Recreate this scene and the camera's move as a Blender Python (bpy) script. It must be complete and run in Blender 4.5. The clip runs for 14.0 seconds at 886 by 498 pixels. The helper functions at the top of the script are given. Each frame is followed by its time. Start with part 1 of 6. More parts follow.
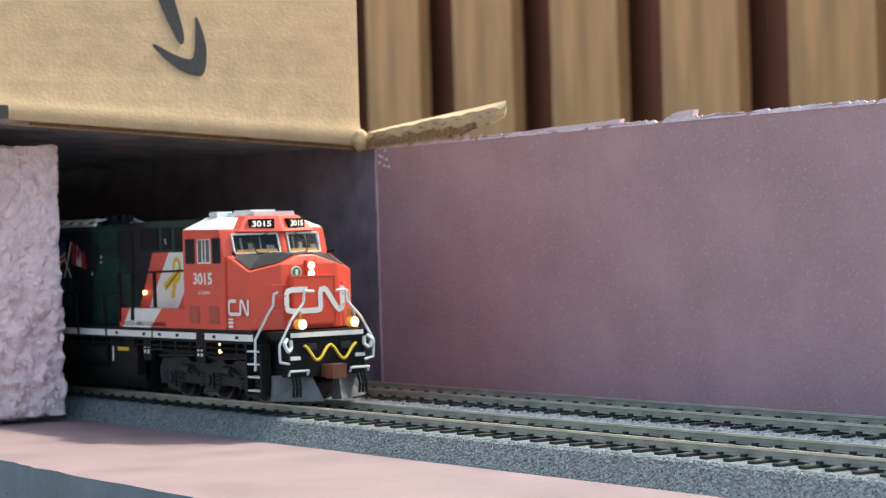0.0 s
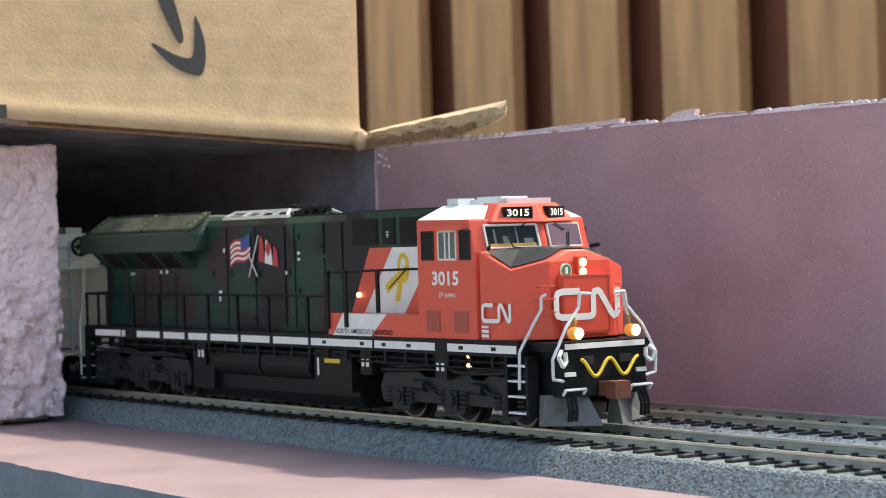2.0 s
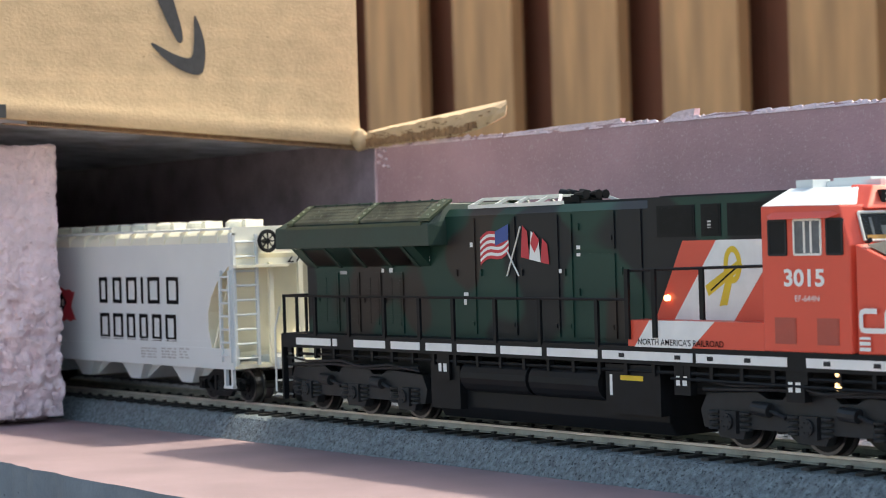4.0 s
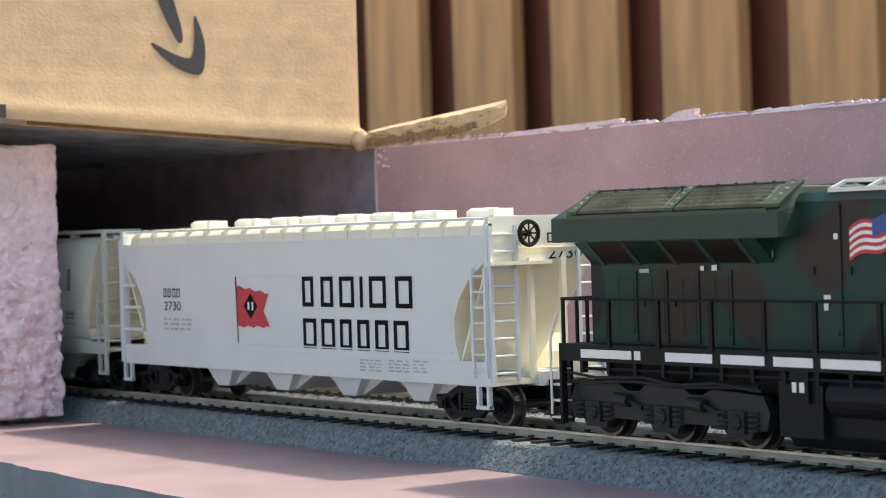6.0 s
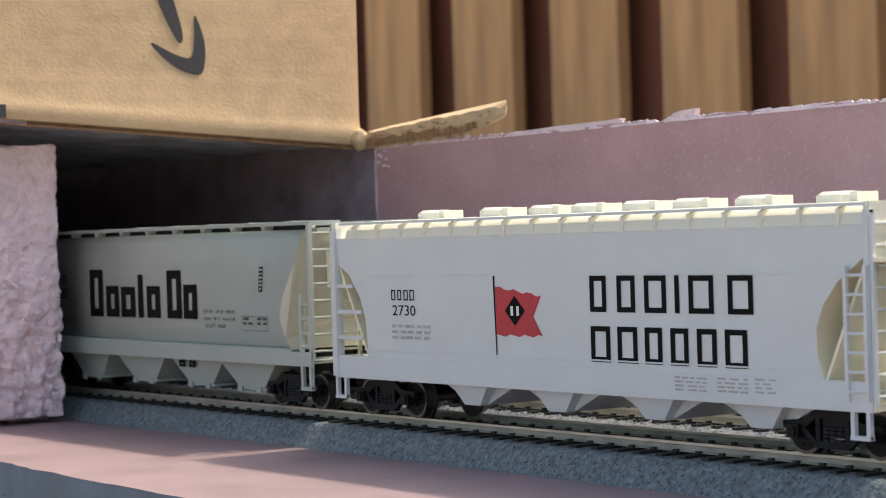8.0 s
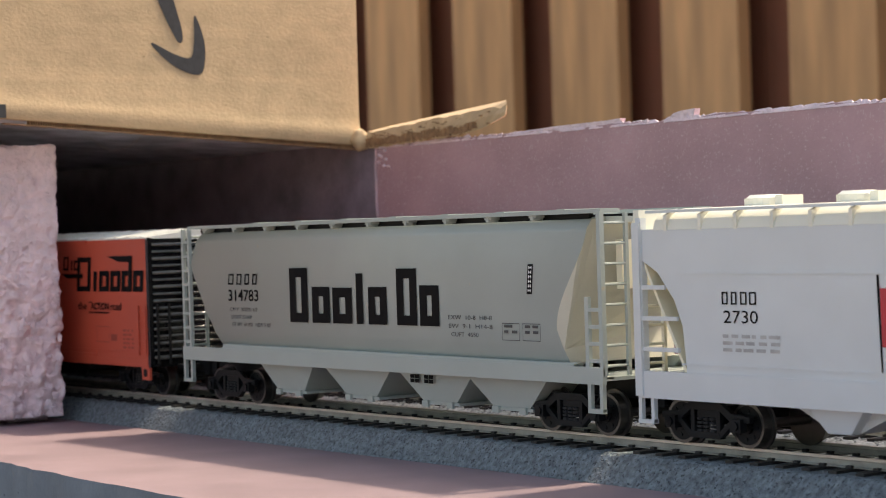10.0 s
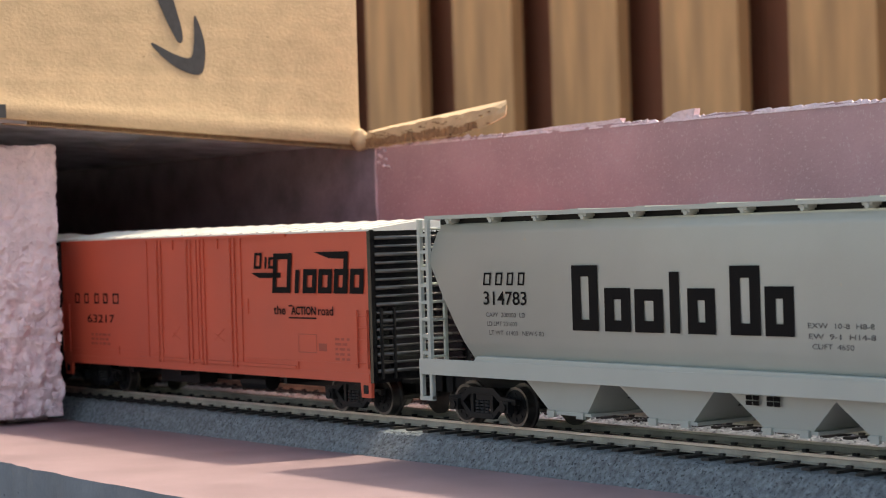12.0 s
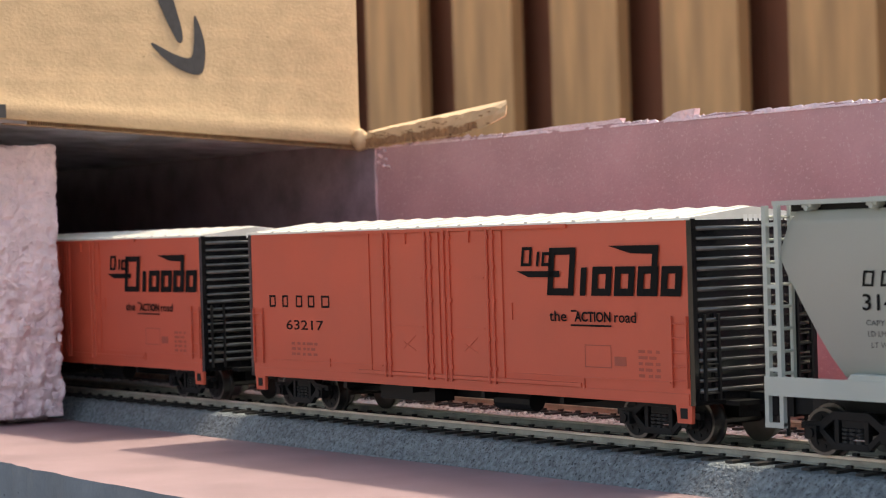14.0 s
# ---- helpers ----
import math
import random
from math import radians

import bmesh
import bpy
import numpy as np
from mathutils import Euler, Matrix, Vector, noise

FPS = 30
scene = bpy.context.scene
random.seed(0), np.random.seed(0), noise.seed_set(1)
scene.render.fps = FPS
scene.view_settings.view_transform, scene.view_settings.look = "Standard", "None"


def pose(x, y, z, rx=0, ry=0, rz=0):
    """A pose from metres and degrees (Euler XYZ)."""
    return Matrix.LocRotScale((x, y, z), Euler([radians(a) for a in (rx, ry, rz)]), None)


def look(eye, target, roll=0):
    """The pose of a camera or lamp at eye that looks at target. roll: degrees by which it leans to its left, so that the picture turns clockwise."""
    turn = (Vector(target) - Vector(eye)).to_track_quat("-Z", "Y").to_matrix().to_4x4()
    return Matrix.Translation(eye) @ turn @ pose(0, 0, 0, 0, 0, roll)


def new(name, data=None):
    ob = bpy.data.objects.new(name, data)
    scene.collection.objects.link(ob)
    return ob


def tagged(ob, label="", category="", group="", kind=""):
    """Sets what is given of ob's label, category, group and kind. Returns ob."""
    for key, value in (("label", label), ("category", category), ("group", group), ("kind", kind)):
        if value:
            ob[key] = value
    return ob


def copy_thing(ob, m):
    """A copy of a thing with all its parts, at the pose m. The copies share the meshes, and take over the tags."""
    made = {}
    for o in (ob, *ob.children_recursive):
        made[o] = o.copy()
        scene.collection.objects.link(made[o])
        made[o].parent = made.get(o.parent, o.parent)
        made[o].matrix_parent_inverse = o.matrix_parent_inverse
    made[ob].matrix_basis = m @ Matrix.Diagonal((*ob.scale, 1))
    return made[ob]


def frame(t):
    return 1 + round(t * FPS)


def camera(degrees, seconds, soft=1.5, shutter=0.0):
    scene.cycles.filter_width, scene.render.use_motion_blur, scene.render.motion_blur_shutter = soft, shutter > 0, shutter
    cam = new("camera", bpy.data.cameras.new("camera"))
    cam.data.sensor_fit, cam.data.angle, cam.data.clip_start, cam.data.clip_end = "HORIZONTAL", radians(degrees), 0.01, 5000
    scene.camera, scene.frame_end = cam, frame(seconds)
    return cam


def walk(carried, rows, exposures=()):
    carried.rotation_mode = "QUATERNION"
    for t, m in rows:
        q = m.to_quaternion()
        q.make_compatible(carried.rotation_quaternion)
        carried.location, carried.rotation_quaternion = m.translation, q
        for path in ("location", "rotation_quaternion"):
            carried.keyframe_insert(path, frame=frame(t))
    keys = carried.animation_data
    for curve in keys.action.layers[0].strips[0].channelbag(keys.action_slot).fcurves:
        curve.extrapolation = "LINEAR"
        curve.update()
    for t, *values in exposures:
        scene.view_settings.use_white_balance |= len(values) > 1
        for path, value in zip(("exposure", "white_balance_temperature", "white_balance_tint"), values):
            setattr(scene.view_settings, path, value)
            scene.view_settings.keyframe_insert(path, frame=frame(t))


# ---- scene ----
# All of it is a model railway: H0 scale, true size, built in millimetres and scaled by MM.
MM = 0.001
cam = camera(23.661, 14.0, soft=1.0)
cam.data.dof.use_dof = True
cam.data.dof.focus_distance = 0.49
cam.data.dof.aperture_fstop = 50.0
EYE = Vector((444.99, -315.87, 45.94)) * MM
AIM = Vector((38.94, -24.13, 42.84)) * MM
AHEAD = (AIM - EYE).normalized()
ROLL = -1.707


def stand(back):
    """The tripod pose, slid back along the view by that many millimetres."""
    return look(EYE - AHEAD * back * MM, AIM, ROLL)


walk(cam, [(0.0, stand(3.4)), (0.5, stand(3.0)), (1.0, stand(2.2)), (1.5, stand(1.6)), (2.0, stand(1.1)),
           (3.0, stand(0.4)), (5.5, stand(0.0)), (10.0, stand(0.0)), (14.0, stand(0.0))],
     [(0.0, 1.10, 6750, -4), (1.5, 1.12, 6900, -1), (3.0, 1.10, 7000, 0), (5.5, 1.13, 7150, 3), (6.5, 1.12, 7150, 3), (7.5, 0.90, 7300, 5), (8.0, 0.87, 7400, 6), (10.5, 0.87, 7800, 8),
      (11.5, 0.92, 7900, 8), (12.0, 1.03, 7900, 8), (12.5, 1.08, 7900, 8), (14.0, 1.08, 7900, 8)])

# ---- light ----
SUN_EL, SUN_AZ = 55.5, 11.0          # azimuth from +y towards +x
sun_dir = Vector((math.sin(radians(SUN_AZ)) * math.cos(radians(SUN_EL)),
                  math.cos(radians(SUN_AZ)) * math.cos(radians(SUN_EL)), math.sin(radians(SUN_EL))))
world = bpy.data.worlds.new("sky")
scene.world = world
world.use_nodes = True
wn = world.node_tree
sky = wn.nodes.new("ShaderNodeTexSky")
sky.sky_type, sky.sun_disc = "NISHITA", False
sky.sun_elevation, sky.sun_rotation = radians(SUN_EL), radians(SUN_AZ)
sky.dust_density = 3.0
back = wn.nodes["Background"]
back.inputs[1].default_value = 0.15
wn.links.new(sky.outputs[0], back.inputs[0])
lamp = bpy.data.lights.new("sun", "SUN")
lamp.energy, lamp.angle, lamp.color = 2.45, radians(2.6), (1.0, 0.93, 0.84)
sun = new("sun", lamp)
sun.matrix_world = look(sun_dir * 5, (0, 0, 0))


# ---- materials ----
def material(name, color, rough=0.6, metal=0.0, var=0.25, scale=300.0, fine=2500.0, bump=0.15, dist=0.0002, spec=0.5,
             tint=None, speck=None, stretch=None, emit=0.0, island=0.0, bands=None):
    """Principled surface with two scales of mottling, fine relief, optional specks and a random tone per piece."""
    m = bpy.data.materials.new(name)
    m.use_nodes = True
    nt = m.node_tree
    b = nt.nodes["Principled BSDF"]
    b.inputs["Metallic"].default_value = metal
    b.inputs["Specular IOR Level"].default_value = spec
    co = nt.nodes.new("ShaderNodeTexCoord")
    src = co.outputs["Object"]
    if stretch:
        mp = nt.nodes.new("ShaderNodeMapping")
        mp.inputs["Scale"].default_value = stretch
        nt.links.new(src, mp.inputs[0])
        src = mp.outputs[0]

    def noise_tex(s, detail):
        n = nt.nodes.new("ShaderNodeTexNoise")
        n.inputs["Scale"].default_value, n.inputs["Detail"].default_value = s, detail
        nt.links.new(src, n.inputs["Vector"])
        return n.outputs["Fac"]

    def mixed(fac, a, c, kind="MIX"):
        x = nt.nodes.new("ShaderNodeMix")
        x.data_type, x.blend_type = "RGBA", kind
        for sock, v in ((x.inputs[0], fac), (x.inputs[6], a), (x.inputs[7], c)):
            if isinstance(v, bpy.types.NodeSocket):
                nt.links.new(v, sock)
            else:
                sock.default_value = v if isinstance(v, float) else (*v, 1)
        return x.outputs[2]

    def ramp(fac, lo, hi):
        r = nt.nodes.new("ShaderNodeMapRange")
        r.inputs[1].default_value, r.inputs[2].default_value = lo, hi
        nt.links.new(fac, r.inputs[0])
        return r.outputs[0]

    big, small = noise_tex(scale, 3.0), noise_tex(fine, 4.0)
    dark = tuple(c * (1 - var) for c in color)
    light = tint or tuple(min(1, c * (1 + var * 0.8)) for c in color)
    col = mixed(ramp(big, 0.3, 0.7), dark, light)
    col = mixed(ramp(small, 0.25, 0.75), col, mixed(1.0, col, (1 + var * 0.5,) * 3, "MULTIPLY"))
    if speck:
        col = mixed(ramp(noise_tex(speck[1], 2.0), speck[2], speck[2] + 0.06), col, speck[0])
    if bands:
        mp2 = nt.nodes.new("ShaderNodeMapping")
        mp2.inputs["Scale"].default_value = (0.02, 0.02, 1.0)
        nt.links.new(co.outputs["Object"], mp2.inputs[0])
        n2 = nt.nodes.new("ShaderNodeTexNoise")
        n2.inputs["Scale"].default_value, n2.inputs["Detail"].default_value = bands[0], 2.0
        nt.links.new(mp2.outputs[0], n2.inputs["Vector"])
        col = mixed(ramp(n2.outputs["Fac"], 0.3, 0.7), col, mixed(1.0, col, (1 - bands[1],) * 3, "MULTIPLY"))
    if island:
        info = nt.nodes.new("ShaderNodeObjectInfo")
        geo = nt.nodes.new("ShaderNodeNewGeometry")
        add = nt.nodes.new("ShaderNodeMath")
        add.operation = "ADD"
        nt.links.new(info.outputs["Random"], add.inputs[0])
        nt.links.new(geo.outputs["Random Per Island"], add.inputs[1])
        r = nt.nodes.new("ShaderNodeMapRange")
        r.inputs[2].default_value, r.inputs[3].default_value, r.inputs[4].default_value = 2.0, 1 - island, 1 + island
        nt.links.new(add.outputs[0], r.inputs[0])
        hs = nt.nodes.new("ShaderNodeHueSaturation")
        nt.links.new(col, hs.inputs["Color"])
        nt.links.new(r.outputs[0], hs.inputs["Value"])
        col = hs.outputs[0]
    nt.links.new(col, b.inputs["Base Color"])
    rr = nt.nodes.new("ShaderNodeMapRange")
    rr.inputs[3].default_value, rr.inputs[4].default_value = max(0.03, rough - 0.12), min(1, rough + 0.12)
    nt.links.new(big, rr.inputs[0])
    nt.links.new(rr.outputs[0], b.inputs["Roughness"])
    if bump:
        bp = nt.nodes.new("ShaderNodeBump")
        bp.inputs["Strength"].default_value, bp.inputs["Distance"].default_value = bump, dist
        nt.links.new(small, bp.inputs["Height"])
        nt.links.new(bp.outputs[0], b.inputs["Normal"])
    if emit:
        b.inputs["Emission Color"].default_value = (*color, 1)
        b.inputs["Emission Strength"].default_value = emit
    return m


FOAM = material("pink_foam_skin", (0.485, 0.297, 0.330), 0.48, var=0.13, scale=40, fine=1100, bump=0.42, dist=0.0004,
                speck=((0.56, 0.39, 0.43), 1300, 0.62))
FOAM_PAD = material("pale_pink_foam_skin", (0.285, 0.203, 0.218), 0.6, var=0.14, scale=60, fine=1200, bump=0.15, dist=0.0003)
FOAM_CUT = material("pink_foam_cut", (0.87, 0.69, 0.73), 0.9, var=0.12, scale=160, fine=800, bump=0.9, dist=0.0012)
CARD = material("cardboard", (0.615, 0.44, 0.270), 0.85, var=0.12, bands=(330, 0.10), scale=140, fine=1100, bump=0.6, dist=0.00025,
                stretch=(1, 0.7, 1), speck=((0.40, 0.27, 0.15), 700, 0.715))
CARD_EDGE = material("torn_cardboard_edge", (0.30, 0.175, 0.095), 0.95, var=0.35, scale=500, fine=2500, bump=0.6, dist=0.0005)
# front of the pink sheet, its blue sky-lit shade put into the colour
FOAM_SIDE = material("blue_grey_shaded_foam_side", (0.150, 0.185, 0.235), 0.75, var=0.2, scale=70, fine=1100, bump=0.4, dist=0.0004, speck=((0.06, 0.075, 0.10), 420, 0.70))
# grey in place of tan: tunnel shade and lens haze put into the colour
CARD_DARK = material("haze_grey_tunnel_card", (0.54, 0.54, 0.58), 0.8, var=0.4, scale=80, fine=800, bump=0.2, dist=0.0003)
# pink foam darkened in colour for the shade inside the tunnel
FOAM_SHADE = material("tunnel_shade_foam", (0.235, 0.185, 0.22), 0.7, var=0.3, scale=90, fine=900, bump=0.15, dist=0.0003, speck=((0.36, 0.30, 0.34), 500, 0.76))
INK = material("dark_grey_ink", (0.045, 0.045, 0.05), 0.7, var=0.25, scale=500, fine=4000, bump=0.1)
BALLAST = material("grey_speckled_roadbed", (0.205, 0.243, 0.262), 0.5, var=0.48, scale=700, fine=1300, bump=1.0, dist=0.0016,
                   speck=((0.045, 0.055, 0.065), 1500, 0.60))
GRAVEL = material("pale_grey_ballast", (0.40, 0.405, 0.40), 0.85, var=0.3, scale=600, fine=2000, bump=0.8, dist=0.0004, island=0.35)
SEAM = material("pale_foam_seam", (0.60, 0.44, 0.48), 0.8, var=0.2, scale=160, fine=900, bump=0.5, dist=0.0006)
RAIL_SIDE = material("tarnished_rail_side", (0.34, 0.32, 0.27), 0.5, var=0.3, scale=200, fine=2500, bump=0.1)
RAIL = material("nickel_silver_rail", (0.60, 0.56, 0.48), 0.34, metal=0.55, var=0.2, scale=120, fine=3000, bump=0.05)
TIE = material("black_plastic_tie", (0.022, 0.020, 0.019), 0.55, var=0.3, scale=600, fine=3000, bump=0.3)
FENCE = material("cedar_board", (0.60, 0.315, 0.14), 0.75, var=0.42, scale=15, fine=70, bump=0.3, dist=0.002, stretch=(1, 1, 0.16), island=0.26)
# rear boards coloured darker for the shade seen in the fence gaps
FENCE_BACK = material("gap_shade_board", (0.24, 0.085, 0.045), 0.8, var=0.3, scale=9, fine=60, bump=0.3, dist=0.002, stretch=(1, 1, 0.08), island=0.25)
GROUND = material("concrete_patio", (0.27, 0.225, 0.18), 0.9, var=0.2, scale=6, fine=120, bump=0.3, dist=0.002)


# ---- builders (millimetres) ----
def boxed(bm, x0, x1, y0, y1, z0, z1):
    vs = [bm.verts.new((x * MM, y * MM, z * MM)) for x in (x0, x1) for y in (y0, y1) for z in (z0, z1)]
    for q in ((0, 1, 3, 2), (4, 6, 7, 5), (0, 4, 5, 1), (2, 3, 7, 6), (0, 2, 6, 4), (1, 5, 7, 3)):
        bm.faces.new([vs[i] for i in q])
    return vs


def prism(bm, outline, axis, lo, hi):
    """Extrude a closed outline of (a, b) along an axis: x takes (y, z), y takes (x, z), z takes (x, y)."""
    def put(a, b, c):
        return {"x": (c, a, b), "y": (a, c, b), "z": (a, b, c)}[axis]
    low = [bm.verts.new(Vector(put(a, b, lo)) * MM) for a, b in outline]
    high = [bm.verts.new(Vector(put(a, b, hi)) * MM) for a, b in outline]
    n = len(outline)
    faces = [bm.faces.new(low), bm.faces.new(high)]
    for i in range(n):
        faces.append(bm.faces.new((low[i], low[(i + 1) % n], high[(i + 1) % n], high[i])))
    bmesh.ops.recalc_face_normals(bm, faces=faces)
    return low + high


def rod(bm, a, b, r, n=8, r2=None, caps=True):
    a, b = Vector(a) * MM, Vector(b) * MM
    d = b - a
    u = d.orthogonal().normalized()
    v = d.normalized().cross(u)
    ring = []
    for p, rad in ((a, r), (b, r if r2 is None else r2)):
        ring.append([bm.verts.new(p + (u * math.cos(2 * math.pi * i / n) + v * math.sin(2 * math.pi * i / n)) * rad * MM) for i in range(n)])
    for i in range(n):
        bm.faces.new((ring[0][i], ring[0][(i + 1) % n], ring[1][(i + 1) % n], ring[1][i]))
    if caps:
        bm.faces.new(ring[0][::-1])
        bm.faces.new(ring[1])


def wire(bm, points, r, n=6):
    for a, b in zip(points, points[1:]):
        rod(bm, a, b, r, n)


def solid(bm, verts, faces):
    vs = [bm.verts.new(Vector(v) * MM) for v in verts]
    fs = [bm.faces.new([vs[i] for i in f]) for f in faces]
    bmesh.ops.recalc_face_normals(bm, faces=fs)
    return vs


def mesh_of(name, bm, mat, smooth=False, bevel=0.0):
    if bevel:
        bmesh.ops.bevel(bm, geom=[e for e in bm.edges if len(e.link_faces) == 2 and e.calc_face_angle(0) > 0.5], offset=bevel * MM,
                        segments=2, affect="EDGES", profile=0.6)
    me = bpy.data.meshes.new(name)
    bm.to_mesh(me)
    bm.free()
    me.materials.append(mat)
    for p in me.polygons:
        p.use_smooth = smooth
    return me


def part(name, bm, mat, parent=None, label="", smooth=False, bevel=0.0, at=None):
    ob = new(name, mesh_of(name, bm, mat, smooth, bevel))
    ob.parent = parent
    if at is not None:
        ob.matrix_basis = at
    if label:
        tagged(ob, label)
    return ob


def fresh():
    return bmesh.new()


def empty(name, label, category, group="", kind=""):
    return tagged(new(name), label, category, group, kind)


def one_box(name, dims, mat, parent=None, label="", bevel=0.0):
    bm = fresh()
    boxed(bm, *dims)
    return part(name, bm, mat, parent, label, bevel=bevel)


# ---- the setting ----
PAD = -9.0
FAR = -1300.0
TIE_STEP = 7.25
WALL_Y = 75.0
PORTAL = -148.0


def ragged(bm, amp, freq, keep=lambda v: True):
    for v in bm.verts:
        if keep(v.co / MM):
            n = noise.noise_vector(v.co * freq)
            m = noise.noise_vector(v.co * freq * 3.1)
            v.co += (n + m * 0.45) * amp * MM


def grid_box(bm, x0, x1, y0, y1, z0, z1, step):
    """A box whose faces are cut into squares of about that step."""
    def cuts(a, b):
        k = max(1, round((b - a) / step))
        return [a + (b - a) * i / k for i in range(k + 1)]
    X, Y, Z = cuts(x0, x1), cuts(y0, y1), cuts(z0, z1)
    cache = {}

    def vert(p):
        if p not in cache:
            cache[p] = bm.verts.new(Vector(p) * MM)
        return cache[p]

    def sheet(A, B, put, flip):
        for a0, a1 in zip(A, A[1:]):
            for b0, b1 in zip(B, B[1:]):
                q = [vert(put(a0, b0)), vert(put(a1, b0)), vert(put(a1, b1)), vert(put(a0, b1))]
                bm.faces.new(q[::-1] if flip else q)
    sheet(X, Y, lambda a, b: (a, b, z0), True)
    sheet(X, Y, lambda a, b: (a, b, z1), False)
    sheet(X, Z, lambda a, b: (a, y0, b), False)
    sheet(X, Z, lambda a, b: (a, y1, b), True)
    sheet(Y, Z, lambda a, b: (x0, a, b), True)
    sheet(Y, Z, lambda a, b: (x1, a, b), False)


def build_ground():
    bm = fresh()
    boxed(bm, -60000, 60000, -60000, 60000, -130, -60.2)
    tagged(part("ground", bm, GROUND), "pale concrete patio slab under the foam layout", "ground", kind="structure")


def build_pad():
    bm = fresh()
    grid_box(bm, FAR, 330, -92, 134, -60, PAD, 6)
    for v in bm.verts:
        x, y, z = v.co / MM
        if y < -91:
            v.co.y -= min(4.5, max(0.0, (x + 58) * 0.05)) * MM
            v.co.y += (2.5 * noise.noise(Vector((x * 0.02, 3, 0))) + 1.2 * noise.noise(Vector((x * 0.11, 7, z * 0.03)))) * MM
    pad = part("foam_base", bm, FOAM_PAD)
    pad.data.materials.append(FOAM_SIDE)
    # faces turned to the front get the blue-grey shade colour
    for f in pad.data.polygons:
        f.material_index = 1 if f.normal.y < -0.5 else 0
    tagged(pad, "pale pink insulation foam sheet lying on the patio", "foam board", kind="structure")


def build_wall():
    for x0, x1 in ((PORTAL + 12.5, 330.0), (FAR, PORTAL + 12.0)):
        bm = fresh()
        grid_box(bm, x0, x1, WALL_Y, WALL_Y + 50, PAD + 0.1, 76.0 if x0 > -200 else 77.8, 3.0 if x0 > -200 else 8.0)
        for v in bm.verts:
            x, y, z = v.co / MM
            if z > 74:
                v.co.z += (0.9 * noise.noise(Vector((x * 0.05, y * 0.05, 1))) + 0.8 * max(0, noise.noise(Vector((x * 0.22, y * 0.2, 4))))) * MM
        # the tunnel stretch takes the foam colour with shade put in
        ob = part("foam_wall", bm, FOAM if x0 > -200 else FOAM_SHADE)
        tagged(ob, "upright purple-pink insulation foam board behind the tracks" if x0 > -200 else "foam board lining the tunnel, coloured dark for the shade inside", "foam board", kind="structure")
        if x0 > -200:
            rim = fresh()
            for i in range(260):
                x = x0 + 2 + i * 1.8 + random.uniform(-0.6, 0.6)
                if random.random() < 0.35:
                    continue
                w, h = random.uniform(0.8, 4.0), random.uniform(0.1, 0.55) * (2.0 if random.random() < 0.06 else 1)
                solid(rim, [(x - w, WALL_Y - 0.25, 75.3), (x + w, WALL_Y - 0.25, 75.5), (x + w * 0.4, WALL_Y + 0.3, 76.4 + h), (x - w * 0.6, WALL_Y + 0.3, 76.2 + h * 0.8),
                            (x - w, WALL_Y + 2, 75.3), (x + w, WALL_Y + 2, 75.3)],
                      [(0, 1, 2, 3), (3, 2, 5, 4), (0, 3, 4), (1, 5, 2)])
            for a, b, h in ((-72, -12, 1.2), (3, 19, 1.9)):
                prism(rim, [(a, 75.5), (b, 75.8), (b + 0.6, 76.6 + h), (b - 5, 76.3 + h), ((a + b) / 2, 76.2 + h * 0.8), (a + 6, 76.4), ], "y", WALL_Y + 0.1, WALL_Y + 2.2)
            for k in range(9):
                a, z = x0 + random.uniform(-0.2, 2.5) + (k % 3) * 2.6, 76.2 - k * 0.9 + random.uniform(-0.3, 0.3)
                solid(rim, [(a - 0.9, WALL_Y - 0.1, z - 0.7), (a + 0.8, WALL_Y - 0.1, z - 0.5), (a + 0.5, WALL_Y - 0.9, z), (a - 0.6, WALL_Y - 0.7, z + 0.2), (a, WALL_Y + 0.6, z + 0.8)],
                      [(0, 1, 2, 3), (3, 2, 4), (0, 3, 4), (1, 4, 2), (0, 4, 1)])
            tagged(part("torn_rim", rim, FOAM_CUT, ob, "ragged torn upper edge of the foam"), kind="stuff")


def build_seam():
    """The pale sawn edge where the bright wall board meets the tunnel lining."""
    bm = fresh()
    grid_box(bm, PORTAL + 12.3, PORTAL + 12.9, WALL_Y - 0.5, WALL_Y + 1.0, PAD + 4, 75.6, 1.2)
    ragged(bm, 0.35, 180.0)
    tagged(part("foam_edge", bm, SEAM), "pale chipped sawn edge of the foam wall", "foam board", kind="structure")


